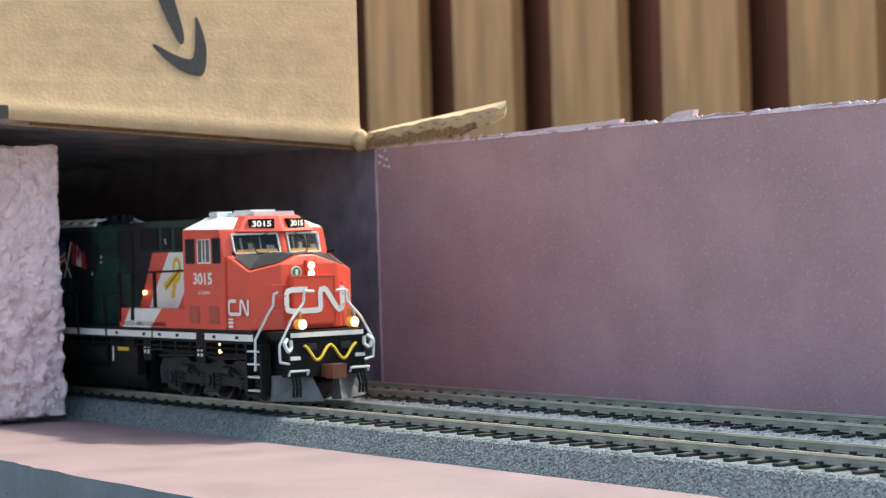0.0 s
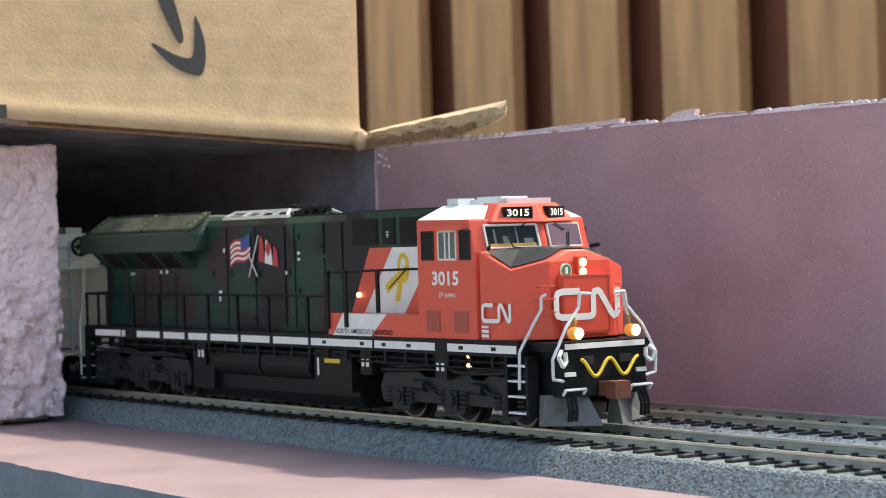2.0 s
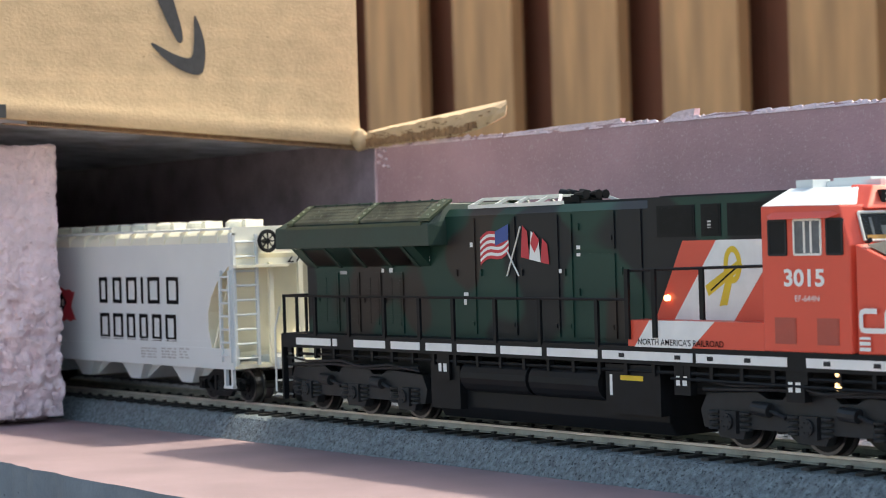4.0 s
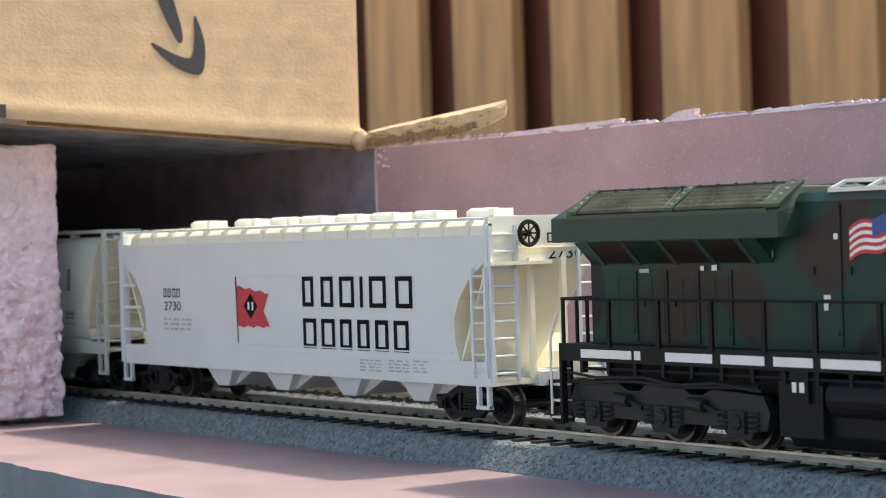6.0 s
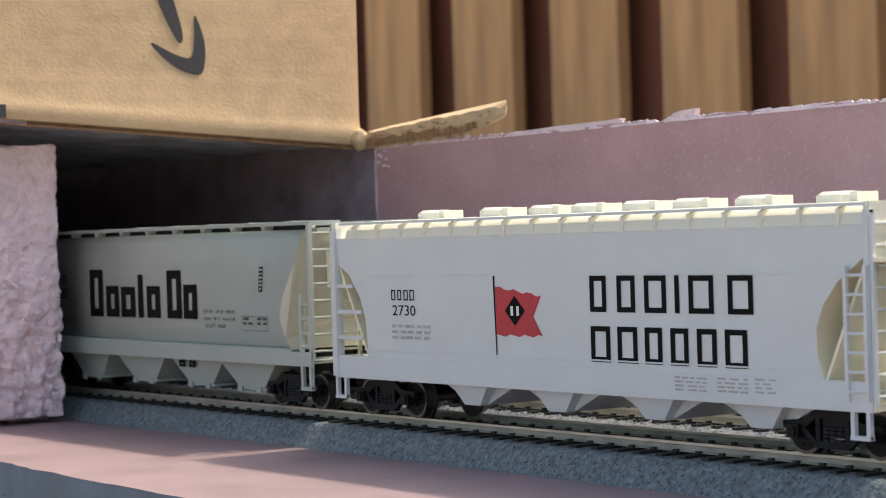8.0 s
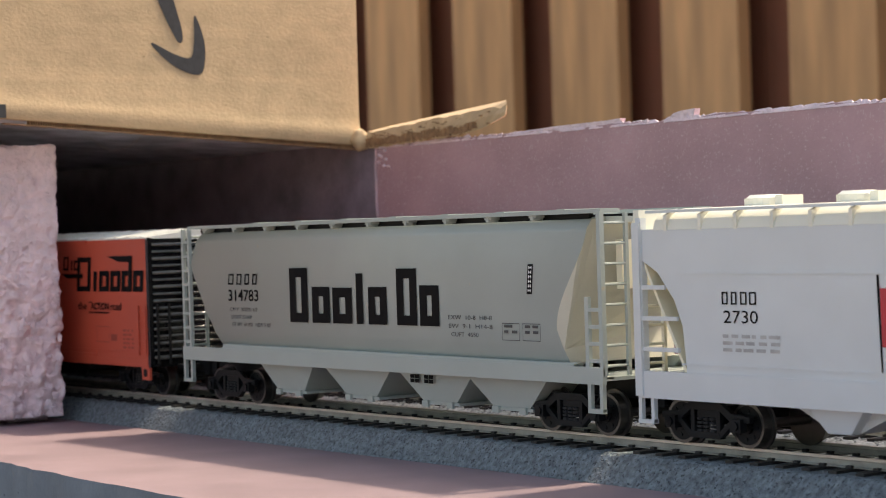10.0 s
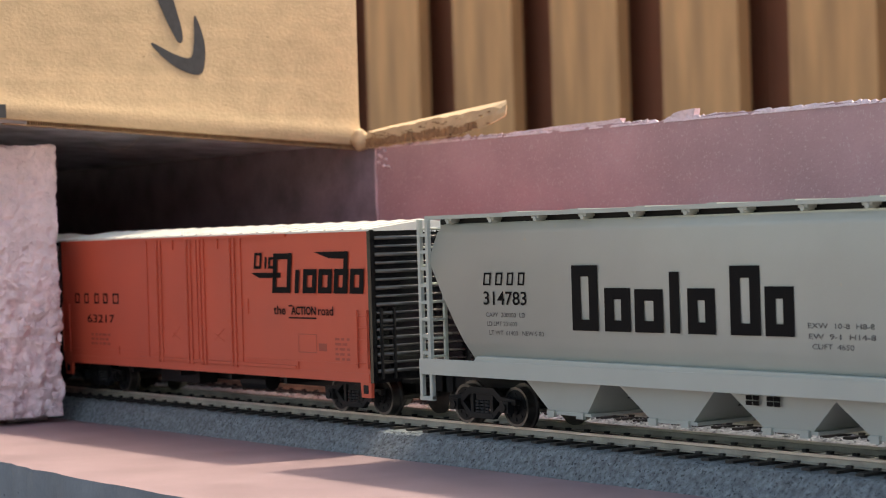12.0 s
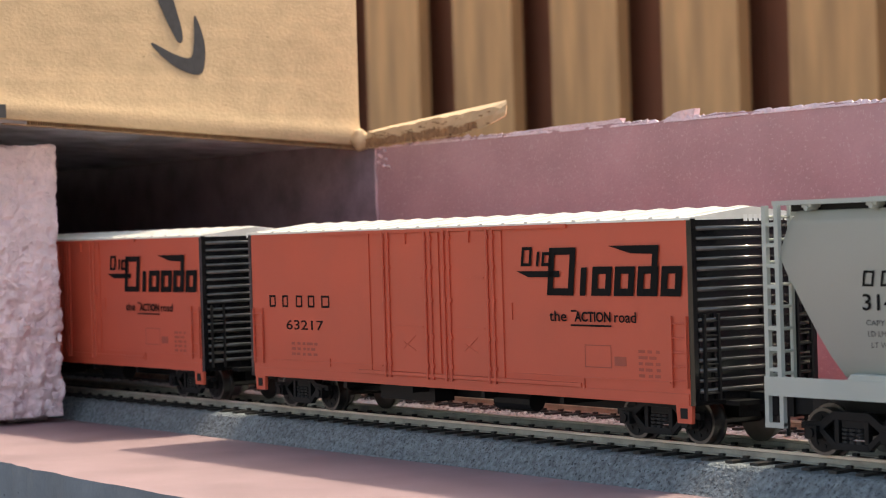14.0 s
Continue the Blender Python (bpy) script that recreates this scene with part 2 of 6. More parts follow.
def build_block():
    bm = fresh()
    grid_box(bm, FAR, -178, -90, -26, PAD + 0.1, 78.0, 8.0)
    grid_box(bm, -178, -166, -90, -26, PAD + 2.0, 78.0, 0.75)
    for v in bm.verts:
        x, y, z = v.co / MM
        torn = max(0.0, min(1.0, (40 - z + 8 * noise.noise(Vector((y * 0.05, 1, 4)))) / 14))
        if x > -167:
            p = Vector((y, z, 0))
            beads = 0.55 - noise.voronoi(p * 0.42)[0][0]
            lumps = 0.55 - noise.voronoi(p * 0.19 + Vector((4, 2, 0)))[0][0]
            pit = max(0.0, noise.noise(p * 0.30 + Vector((0, 0, 6))) - 0.22)
            v.co.x += (noise.noise(p * 0.06) * 1.3 + beads * 1.5 + (0.5 - noise.voronoi(p * 0.85)[0][0]) * 0.7 - pit * 3.4 + noise.noise(p * 0.9) * 0.4 + torn * (lumps * 3.2 + noise.noise(p * 0.33) * 1.6 + 0.3)) * MM
        if y > -27:
            q = Vector((x, z, 5))
            v.co.y += (noise.noise(q * 0.14) * 0.9 + noise.noise(q * 0.42) * 0.7 + torn * (0.5 - noise.voronoi(q * 0.22)[0][0]) * 1.2) * MM
        if z > 77:
            v.co.z += (noise.noise(Vector((x * 0.2, y * 0.2, 9))) * 0.8 + noise.noise(Vector((x * 0.6, y * 0.6, 2))) * 0.4) * MM
    rng = random.Random(11)
    flakes = fresh()
    for i in range(210):
        y, z = rng.uniform(-60, -26.5), rng.uniform(-5, 76) if rng.random() < 0.2 else rng.uniform(-5, 38)
        r, a = rng.uniform(0.35, 1.35), rng.uniform(0, 6.28)
        d, e = Vector((0, math.cos(a), math.sin(a))) * r, Vector((0, -math.sin(a), math.cos(a))) * r * rng.uniform(0.3, 0.7)
        c = Vector((-165.4 + rng.uniform(0.0, 1.2), y, z))
        lift = Vector((rng.uniform(0.3, 1.1), 0, 0))
        solid(flakes, [c - d - e, c + d - e * 0.5, c + d * 0.8 + e + lift, c - d * 0.7 + e + lift * 0.7, c + lift * 0.9 - d * 0.1], [(0, 1, 4), (1, 2, 4), (2, 3, 4), (3, 0, 4)])
    for i in range(120):
        z = rng.uniform(-6, 77.5)
        c = Vector((-166.4 + rng.uniform(-1.5, 0.6), -26.2 + rng.uniform(-0.6, 0.3), z))
        r = rng.uniform(0.3, 1.1) * (1.4 if z < 38 else 1.0)
        d = Vector((rng.uniform(-0.5, 0.5), rng.uniform(0.1, 0.9), rng.uniform(-0.8, 0.8))) * r
        e = Vector((rng.uniform(-0.6, 0.6), rng.uniform(-0.6, 0.2), rng.uniform(-0.8, 0.8))) * r
        solid(flakes, [c, c + d, c + d * 0.6 + e, c + e, c + Vector((0.7, 0, 0)) * r], [(0, 1, 4), (1, 2, 4), (2, 3, 4), (3, 0, 4), (0, 3, 2, 1)])
    block = part("foam_block", bm, FOAM_CUT, smooth=True)
    tagged(part("torn_flakes", flakes, FOAM_CUT, block, "torn curling flakes of pink foam"), kind="stuff")
    tagged(block, "thick pink foam block with a rough sawn end beside the tunnel mouth", "foam block", kind="structure")


def build_track(name, cy, x0, x1, bed):
    label = "model railway track, black ties on grey roadbed"
    track = empty(name, label, "railway track", kind="structure")
    bm = fresh()
    zt = -2.75
    outline = [(cy - 21.5, PAD + 0.05), (cy + 21.5, PAD + 0.05), (cy + 17.4, zt - 0.6), (cy + 16.4, zt), (cy - 16.4, zt), (cy - 17.4, zt - 0.6)]
    prism(bm, outline, "x", x0, x1)
    part("roadbed", bm, bed, track, "grey speckled foam roadbed")
    for s in (-1, 1):
        bm = fresh()
        y = cy + s * 8.62
        prof = [(y - 0.38, 0), (y + 0.38, 0), (y + 0.38, -0.55), (y + 0.16, -0.75), (y + 0.16, -1.75), (y + 0.8, -1.95), (y + 0.8, -2.1),
                (y - 0.8, -2.1), (y - 0.8, -1.95), (y - 0.16, -1.75), (y - 0.16, -0.75), (y - 0.38, -0.55)]
        prism(bm, prof, "x", x0, x1)
        rail = part("rail", bm, RAIL, track, "nickel silver rail, bright on top, tarnished at the sides")
        rail.data.materials.append(RAIL_SIDE)
        for f in rail.data.polygons:
            f.material_index = 0 if f.center.z / MM > -0.62 and abs(f.normal.x) < 0.5 else 1
    bm = fresh()
    boxed(bm, -1.15, 1.15, -14.6, 14.6, -3.7, -2.15)
    for s in (-1, 1):
        for k in (-1, 1):
            boxed(bm, -0.7, 0.7, s * 8.62 + k * 0.6, s * 8.62 + k * 1.5, -2.1, -1.55)
    tie = mesh_of("tie", bm, TIE, bevel=0.0)
    far = fresh()
    x = -549.7 - TIE_STEP * 103
    while x < x1:
        if x > -190:
            ob = new("tie", tie)
            ob.parent, ob.matrix_basis = track, pose(x * MM, cy * MM, 0)
        else:
            boxed(far, x - 1.3, x + 1.3, cy - 15, cy + 15, -3.7, -2.1)
        x += TIE_STEP
    tagged(part("tie_row", far, TIE, track), kind="stuff")
    return track


def build_box():
    box = empty("cardboard_box", "brown corrugated cardboard carton set across the foam as a tunnel roof", "cardboard box")
    xf, xb, yr, yl, top = PORTAL + 4, -540.0, 74.5, -190.0, 190.0

    def low(y):
        return 77.0 + (yr - y) * 0.062
    bm = fresh()
    k = 48
    ys = [yl + (yr - yl) * i / k for i in range(k + 1)]
    zs = [0.0, 0.02, 0.05, 0.08, 0.2, 0.4, 0.6, 0.8, 1.0]
    front = {}
    for i, y in enumerate(ys):
        for j, s in enumerate(zs):
            z = low(y) + (top - low(y)) * s
            bulge = (1.4 if j < 2 else 0.5 if j == 2 else 0) * (1 if j else 0.2) + noise.noise(Vector((y * 0.015, z * 0.02, 3))) * 0.25
            front[i, j] = (xf + bulge, y, z)
    vs = {key: bm.verts.new(Vector(p) * MM) for key, p in front.items()}
    bk = {key: bm.verts.new((Vector(p) - Vector((3.5, 0, 0))) * MM) for key, p in front.items()}
    for i in range(k):
        for j in range(len(zs) - 1):
            bm.faces.new((vs[i, j], vs[i + 1, j], vs[i + 1, j + 1], vs[i, j + 1]))
            bm.faces.new((bk[i, j], bk[i, j + 1], bk[i + 1, j + 1], bk[i + 1, j]))
        bm.faces.new((vs[i, 0], bk[i, 0], bk[i + 1, 0], vs[i + 1, 0]))
    for i in (0, k):
        for j in range(len(zs) - 1):
            bm.faces.new((vs[i, j], vs[i, j + 1], bk[i, j + 1], bk[i, j]))
    bmesh.ops.recalc_face_normals(bm, faces=bm.faces)
    bmesh.ops.split_edges(bm, edges=[e for e in bm.edges if e.calc_face_angle(0) > 0.9])
    part("front_panel", bm, CARD, box, "tan cardboard panel with a soft folded lower edge", smooth=True)
    one_box("side_panel", (xb, xf - 3.6, yr - 3.5, yr - 0.3, 81.6, top), CARD, box)
    one_box("side_panel", (xb, xf - 3.6, yl, yl + 3.5, 94, top), CARD, box)
    one_box("rear_panel", (xb - 3.5, xb, yl, yr, 94, top), CARD, box)
    one_box("top_panel", (xb, xf + 0.5, yl, yr, top, top + 3.5), CARD, box)
    bm = fresh()
    solid(bm, [(x, y, low(y) + dz + 0.8) for x in (xb, xf - 3.6) for y in (yl + 3.6, yr + 6) for dz in (0, 3.4)],
          [(0, 1, 3, 2), (4, 6, 7, 5), (0, 4, 5, 1), (2, 3, 7, 6), (0, 2, 6, 4), (1, 5, 7, 3)])
    part("bottom_panel", bm, CARD_DARK, box, "underside of the carton, the tunnel ceiling, coloured grey for shade and haze")
    # open corrugations under the front edge
    bm = fresh()
    y = -44.0
    while y < yr - 2:
        z = low(y)
        boxed(bm, xf - 2.8, xf - 0.9, y, y + 0.4, z - 1.2, z + 0.1)
        y += 0.8
    for a, b in ((-52.0, 10.0), (10.0, yr)):
        solid(bm, [(x, q, low(q) - dz) for x in (xf - 3.2, xf - 0.6) for q in (a, b) for dz in (1.2, 1.55)],
              [(0, 1, 3, 2), (4, 6, 7, 5), (0, 4, 5, 1), (2, 3, 7, 6), (0, 2, 6, 4), (1, 5, 7, 3)])
    tagged(part("corrugated_edge", bm, CARD_EDGE, box, "open corrugated edge of the board"), kind="stuff")
    # printed arrow mark: a curved stem and a hooked head
    def ink(px):
        o = [(11.1 + (a - 340) * 0.197, 101.6 + (120 - b) * 0.172) for a, b in px]
        for _ in range(2):
            o = [(p[0] * k + q[0] * (1 - k), p[1] * k + q[1] * (1 - k)) for p, q in zip(o, o[1:] + o[:1]) for k in (0.78, 0.22)]
        return o
    head = ink([(348, 18), (359, 42), (367, 72), (368, 100), (363, 128), (355, 135), (336, 132), (312, 121), (290, 104), (268, 80), (272, 76), (300, 92), (324, 102), (341, 104), (346, 90), (348, 60)])
    stem = ink([(262, -60), (285, -60), (304, -30), (316, 10), (326, 50), (328, 70), (323, 78), (316, 73), (300, 40), (286, 6)])
    for o in (head, stem):
        bm = fresh()
        bm.faces.new([bm.verts.new(((xf + 0.28) * MM, a * MM, b * MM)) for a, b in o])
        part("printed_arrow", bm, INK, box, "dark grey printed arrow mark")
    def flap_edge(u):
        """Lower edge and thickness of the doubled flap along its length."""
        z = 75.5 + 2.2 * u + (max(0.0, u - 0.68) / 0.32) ** 1.4 * 4.0
        return z, max(0.4, 81.0 + 4.1 * u - z - max(0.0, u - 0.92) * 24)
    # bottom flap folded outwards over the foam wall
    bm = fresh()
    rng = random.Random(5)
    k = 26
    ring = []
    for i in range(k + 1):
        u = i / k
        x, (z, th) = -139.5 + 76 * u, flap_edge(u)
        j = lambda q: rng.uniform(-q, q)
        wide = 10 * (1 - 0.45 * u) if u < 0.9 else 5.5 * (1 - u) / 0.1 + 0.4
        ring.append([bm.verts.new(Vector(c) * MM) for c in ((x, 74.3 + j(0.3), z + j(0.25)), (x, 74.0 + j(0.4), z + th * 0.5 + j(0.2)), (x, 74.5 + j(0.3), z + th + j(0.3)),
                                                            (x, 74.5 + wide, z + th + 2.4), (x, 74.5 + wide, z + 2.4))])
    for a, b in zip(ring, ring[1:]):
        for q in range(5):
            bm.faces.new((a[q], a[(q + 1) % 5], b[(q + 1) % 5], b[q]))
    bm.faces.new(ring[0][::-1])
    bm.faces.new(ring[-1])
    bmesh.ops.recalc_face_normals(bm, faces=bm.faces)
    flap = part("bottom_flap", bm, CARD, box, "torn cardboard flap folded out over the foam")
    bm = fresh()
    for i in range(60):
        u, v = i / 62, (i + 1) / 62
        z0, t0 = flap_edge(u)
        a0, a1 = 0.10 + rng.uniform(-0.05, 0.05), 0.58 - 0.2 * u + 0.06 * math.sin(i * 0.7) + rng.uniform(-0.05, 0.05)
        if u < 0.8:
            boxed(bm, -139.5 + 76 * u, -139.5 + 76 * v, 73.7 + rng.uniform(-0.15, 0.15), 74.6, z0 + a0 * t0, z0 + a1 * t0)
    for i in range(70):
        u = rng.uniform(0.02, 0.9)
        x, (z, th) = -139.5 + 76 * u, flap_edge(u)
        q = rng.uniform(0.02, 0.9) * th
        w = rng.uniform(0.3, 1.6)
        boxed(bm, x, x + w, 73.5 + rng.uniform(0, 0.3), 74.4, z + q, z + q + rng.uniform(0.12, 0.4))
    tagged(part("frayed_edge", bm, CARD_EDGE, flap, "frayed brown corrugated edge"), kind="stuff")
    bm = fresh()
    bmesh.ops.create_icosphere(bm, subdivisions=3, radius=1.0)
    for v in bm.verts:
        d = v.co.copy()
        k = 1 + 0.22 * noise.noise(d * 1.6) + 0.12 * noise.noise(d * 4.5)
        v.co = Vector((xf + 2.2 + 3.0 * d.x * k, yr - 1.2 + 3.0 * d.y * k, low(yr) + 1.7 + 3.6 * d.z * k)) * MM
    for i in range(14):
        a = Vector((xf + 3.5, yr - 1.2, low(yr) + 1.7)) + Vector((rng.uniform(-1, 1.6), rng.uniform(-3, 3), rng.uniform(-3.4, 3.4)))
        wire(bm, [a, a + Vector((rng.uniform(0.4, 1.6), rng.uniform(-1.2, 1.2), rng.uniform(-1.2, 1.0)))], 0.09, 4)
    part("torn_corner", bm, CARD, box, "crushed fraying carton corner", smooth=True)
    one_box("black_tape", (xf + 0.4, xf + 1.6, -62, -52.6, 85.0, 89.0), INK, box, "scrap of black tape", bevel=0.4)
    bm = fresh()
    pts = [(xf - 1, -24 + i * 1.1, low(0) - 2.2 - 5.0 * math.sin(i / 16 * math.pi) * (1 - 0.3 * i / 16)) for i in range(17)]
    wire(bm, pts, 0.035, 4)
    part("loose_fibre", bm, CARD_EDGE, box)
    return box


def build_tunnel_end():
    # unseen end wall and roof, added to keep daylight out of the tunnel
    tagged(one_box("tunnel_back_wall", (FAR - 6, FAR - 0.5, -90, 125, PAD, 90), CARD_DARK), "unseen grey card added to close the far tunnel end to daylight", "wall", kind="structure")
    tagged(one_box("tunnel_roof", (FAR, -544.5, -90, 125, 88.0, 92.0), CARD_DARK), "unseen grey card roof added to keep daylight out of the tunnel", "ceiling", kind="structure")


def build_tunnel_lining():
    """Unseen card strips that close the tunnel to daylight between the foam and the roof behind the carton."""
    for y0, y1 in ((-90, -86), (121, 125)):
        tagged(one_box("tunnel_lining", (FAR, -544.5, y0, y1, 76.5, 88.0), CARD_DARK), "unseen grey card strip added to close the tunnel top to daylight", "wall", kind="structure")


def build_fence():
    Y = 1302.0
    fence = empty("wooden_fence", "unpainted cedar board fence with a second row of boards behind the gaps", "fence", kind="structure")
    bm = fresh()
    boxed(bm, -62, 62, -9, 9, -60, 1000)
    front = mesh_of("board", bm, FENCE, bevel=2.0)
    for i in range(-4, 32):
        ob = new("board", front)
        x = -3303 + i * 200.8
        ob.parent, ob.matrix_basis = fence, pose(x * MM, (Y + 0.004 * i) * MM, 0)
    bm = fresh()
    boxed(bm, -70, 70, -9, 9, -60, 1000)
    # darker board colour deepens the shade behind the gaps
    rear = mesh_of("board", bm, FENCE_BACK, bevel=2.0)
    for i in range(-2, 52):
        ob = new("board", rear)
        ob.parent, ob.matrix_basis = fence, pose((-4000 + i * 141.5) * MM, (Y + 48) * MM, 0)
    for z in (150, 820):
        one_box("rail", (-4400, 3200, Y + 10, Y + 48, z + 600 if z < 200 else z, z + 690 if z < 200 else z + 90), FENCE, fence)
    return fence


build_ground()
build_pad()
build_wall()
build_seam()
build_block()
build_tunnel_end()
build_tunnel_lining()
build_box()
build_track("train_track", 0.0, FAR + 1, 325.0, BALLAST)
build_track("rear_track", 50.0, FAR + 1, 325.0, GRAVEL)


def build_grains():
    """Loose pale grains between the ties of the rear track and on its shoulders."""
    rng = random.Random(4)
    verts, faces = [], []
    for i in range(9000):
        x, y = rng.uniform(-135, 322), rng.choice((rng.uniform(30.5, 41.0), rng.uniform(42.5, 57.5), rng.uniform(59.5, 69.5)))
        if abs((x + 549.7) % TIE_STEP - TIE_STEP / 2) > TIE_STEP / 2 - 1.5 and 35 < y < 65:
            continue
        r = rng.uniform(0.22, 0.6)
        z = -2.85 + r * 0.25 - (max(0.0, 33.4 - y) * 1.1)
        a = rng.uniform(0, 1.57)
        n = len(verts)
        ring4 = [(x + r * math.cos(a + k * 1.57) * rng.uniform(0.7, 1.3), y + r * math.sin(a + k * 1.57) * rng.uniform(0.7, 1.3), z) for k in range(4)]
        for p in ring4 + [(x + rng.uniform(-0.3, 0.3) * r, y, z + r * rng.uniform(0.6, 1.0)), (x, y, z - r * 0.6)]:
            verts.append(tuple(c * MM for c in p))
        faces += [(n + k, n + (k + 1) % 4, n + 4) for k in range(4)] + [(n + (k + 1) % 4, n + k, n + 5) for k in range(4)]
    me = bpy.data.meshes.new("ballast_grains")
    me.from_pydata(verts, [], faces)
    me.materials.append(GRAVEL)
    tagged(new("ballast_grains", me), "loose pale grey ballast grains along the rear track", "ballast", kind="stuff")


build_grains()
build_fence()

# ---- train materials ----
RED = material("orange_red_paint", (0.69, 0.085, 0.050), 0.38, var=0.05, scale=60, fine=3000, bump=0.03)
CAR_RED = material("boxcar_orange_paint", (0.57, 0.096, 0.053), 0.5, var=0.07, scale=50, fine=2500, bump=0.05)
WHITE = material("white_plastic", (0.66, 0.695, 0.71), 0.35, var=0.04, scale=60, fine=2500, bump=0.03)
# bright cream that holds the sunlight glowing through thin plastic
CREAM = material("lit_cream_plastic", (0.88, 0.83, 0.65), 0.4, var=0.05, scale=60, fine=2500, bump=0.03)
# lit copy of the white plastic, warm sunlight put into the colour
ROOF_CREAM = material("sunlit_white_plastic", (0.82, 0.80, 0.69), 0.4, var=0.05, scale=60, fine=2500, bump=0.03)
# grey hopper paint turned cream, for sunlight on the end
END_CREAM = material("sunlit_cream_grey_paint", (0.60, 0.58, 0.48), 0.45, var=0.08, scale=60, fine=2500, bump=0.04)
PALE_GREY = material("pale_grey_paint", (0.415, 0.460, 0.432), 0.45, var=0.05, scale=50, fine=2500, bump=0.04, speck=((0.52, 0.47, 0.35), 220, 0.74))
BLACK = material("black_plastic", (0.009, 0.010, 0.0115), 0.5, spec=0.18, var=0.3, scale=300, fine=3000, bump=0.1)
GLOSS_BLACK = material("glossy_black_paint", (0.010, 0.010, 0.011), 0.14, var=0.2, scale=300, fine=3000, bump=0)
DARK_GREY = material("dark_grey_paint", (0.028, 0.029, 0.031), 0.55, spec=0.2, var=0.2, scale=250, fine=2500, bump=0.08)
MID_GREY = material("worn_grey_paint", (0.13, 0.135, 0.14), 0.45, var=0.25, scale=200, fine=2000, bump=0.1)
SILVER = material("pale_metal_roof", (0.74, 0.74, 0.70), 0.4, metal=0.15, var=0.1, scale=150, fine=2000, bump=0.1)
STEEL = material("bright_wheel_tread", (0.12, 0.118, 0.115), 0.35, metal=0.9, var=0.1, scale=400, fine=2000, bump=0.05)
RUST = material("rust_brown_coupler", (0.15, 0.05, 0.032), 0.6, var=0.2, scale=500, fine=2500, bump=0.15)
YELLOW = material("yellow_paint", (0.75, 0.52, 0.03), 0.45, var=0.06, bump=0.03)
BLUE = material("blue_print", (0.04, 0.08, 0.28), 0.5, var=0.1, bump=0.02)
FLAG_RED = material("red_print", (0.52, 0.035, 0.05), 0.5, var=0.08, bump=0.02)
PRINT = material("black_lettering", (0.005, 0.005, 0.006), 0.6, spec=0.1, var=0.2, bump=0.02)
PALE_PRINT = material("white_lettering", (0.80, 0.80, 0.78), 0.5, var=0.05, bump=0.02)
DULL_PRINT = material("faded_dark_red_print", (0.34, 0.062, 0.038), 0.5, var=0.1, bump=0.02)
SMALL_PRINT = material("grey_small_print", (0.42, 0.42, 0.42), 0.5, var=0.2, bump=0.02)
# glossy, and lighter than the end wall to carry the highlights along the ribs
RIB_BLACK = material("highlit_glossy_rib", (0.055, 0.055, 0.052), 0.10, spec=1.0, var=0.3, scale=300, fine=2500, bump=0.03)
FINE_PRINT = material("dark_small_print", (0.06, 0.06, 0.065), 0.5, var=0.2, bump=0.02)
GREEN_PRINT = material("green_print", (0.05, 0.22, 0.10), 0.5, var=0.1, bump=0.02)
AMBER = material("cab_interior_amber", (0.45, 0.22, 0.04), 0.6, var=0.2)
GLOW = material("lit_headlight", (1.0, 0.72, 0.34), 0.3, var=0.0, emit=4.2, bump=0)
GLOW_SOFT = material("lit_step_light", (1.0, 0.62, 0.30), 0.3, var=0.0, emit=1.6, bump=0)
GLOW_AMBER = material("amber_lamp_rim", (0.8, 0.30, 0.05), 0.3, var=0.0, emit=0.22, bump=0)
DIGIT = material("lit_white_digits", (0.9, 0.82, 0.72), 0.5, var=0.0, emit=0.45, bump=0)
BROWN = material("camouflage_brown_paint", (0.036, 0.027, 0.024), 0.5, spec=0.3, var=0.2, scale=120, fine=1500, bump=0.1)
MOSS = material("moss_green_paint", (0.052, 0.068, 0.034), 0.5, var=0.25, scale=150, fine=1500, bump=0.2)
PALE_BOLT = material("pale_bolt_head", (0.45, 0.47, 0.38), 0.5, var=0.2, bump=0.1)
TRUCK_GREY = material("dark_grey_truck", (0.020, 0.0215, 0.024), 0.5, spec=0.3, var=0.3, scale=300, fine=2500, bump=0.1)
WEATHERED = material("weathered_olive_screen", (0.125, 0.120, 0.085), 0.75, var=0.5, scale=120, fine=1800, bump=0.6, dist=0.0003, speck=((0.24, 0.25, 0.18), 800, 0.64))
OLIVE = material("olive_green_paint", (0.020, 0.042, 0.032), 0.5, var=0.25, scale=90, fine=1500, bump=0.2)


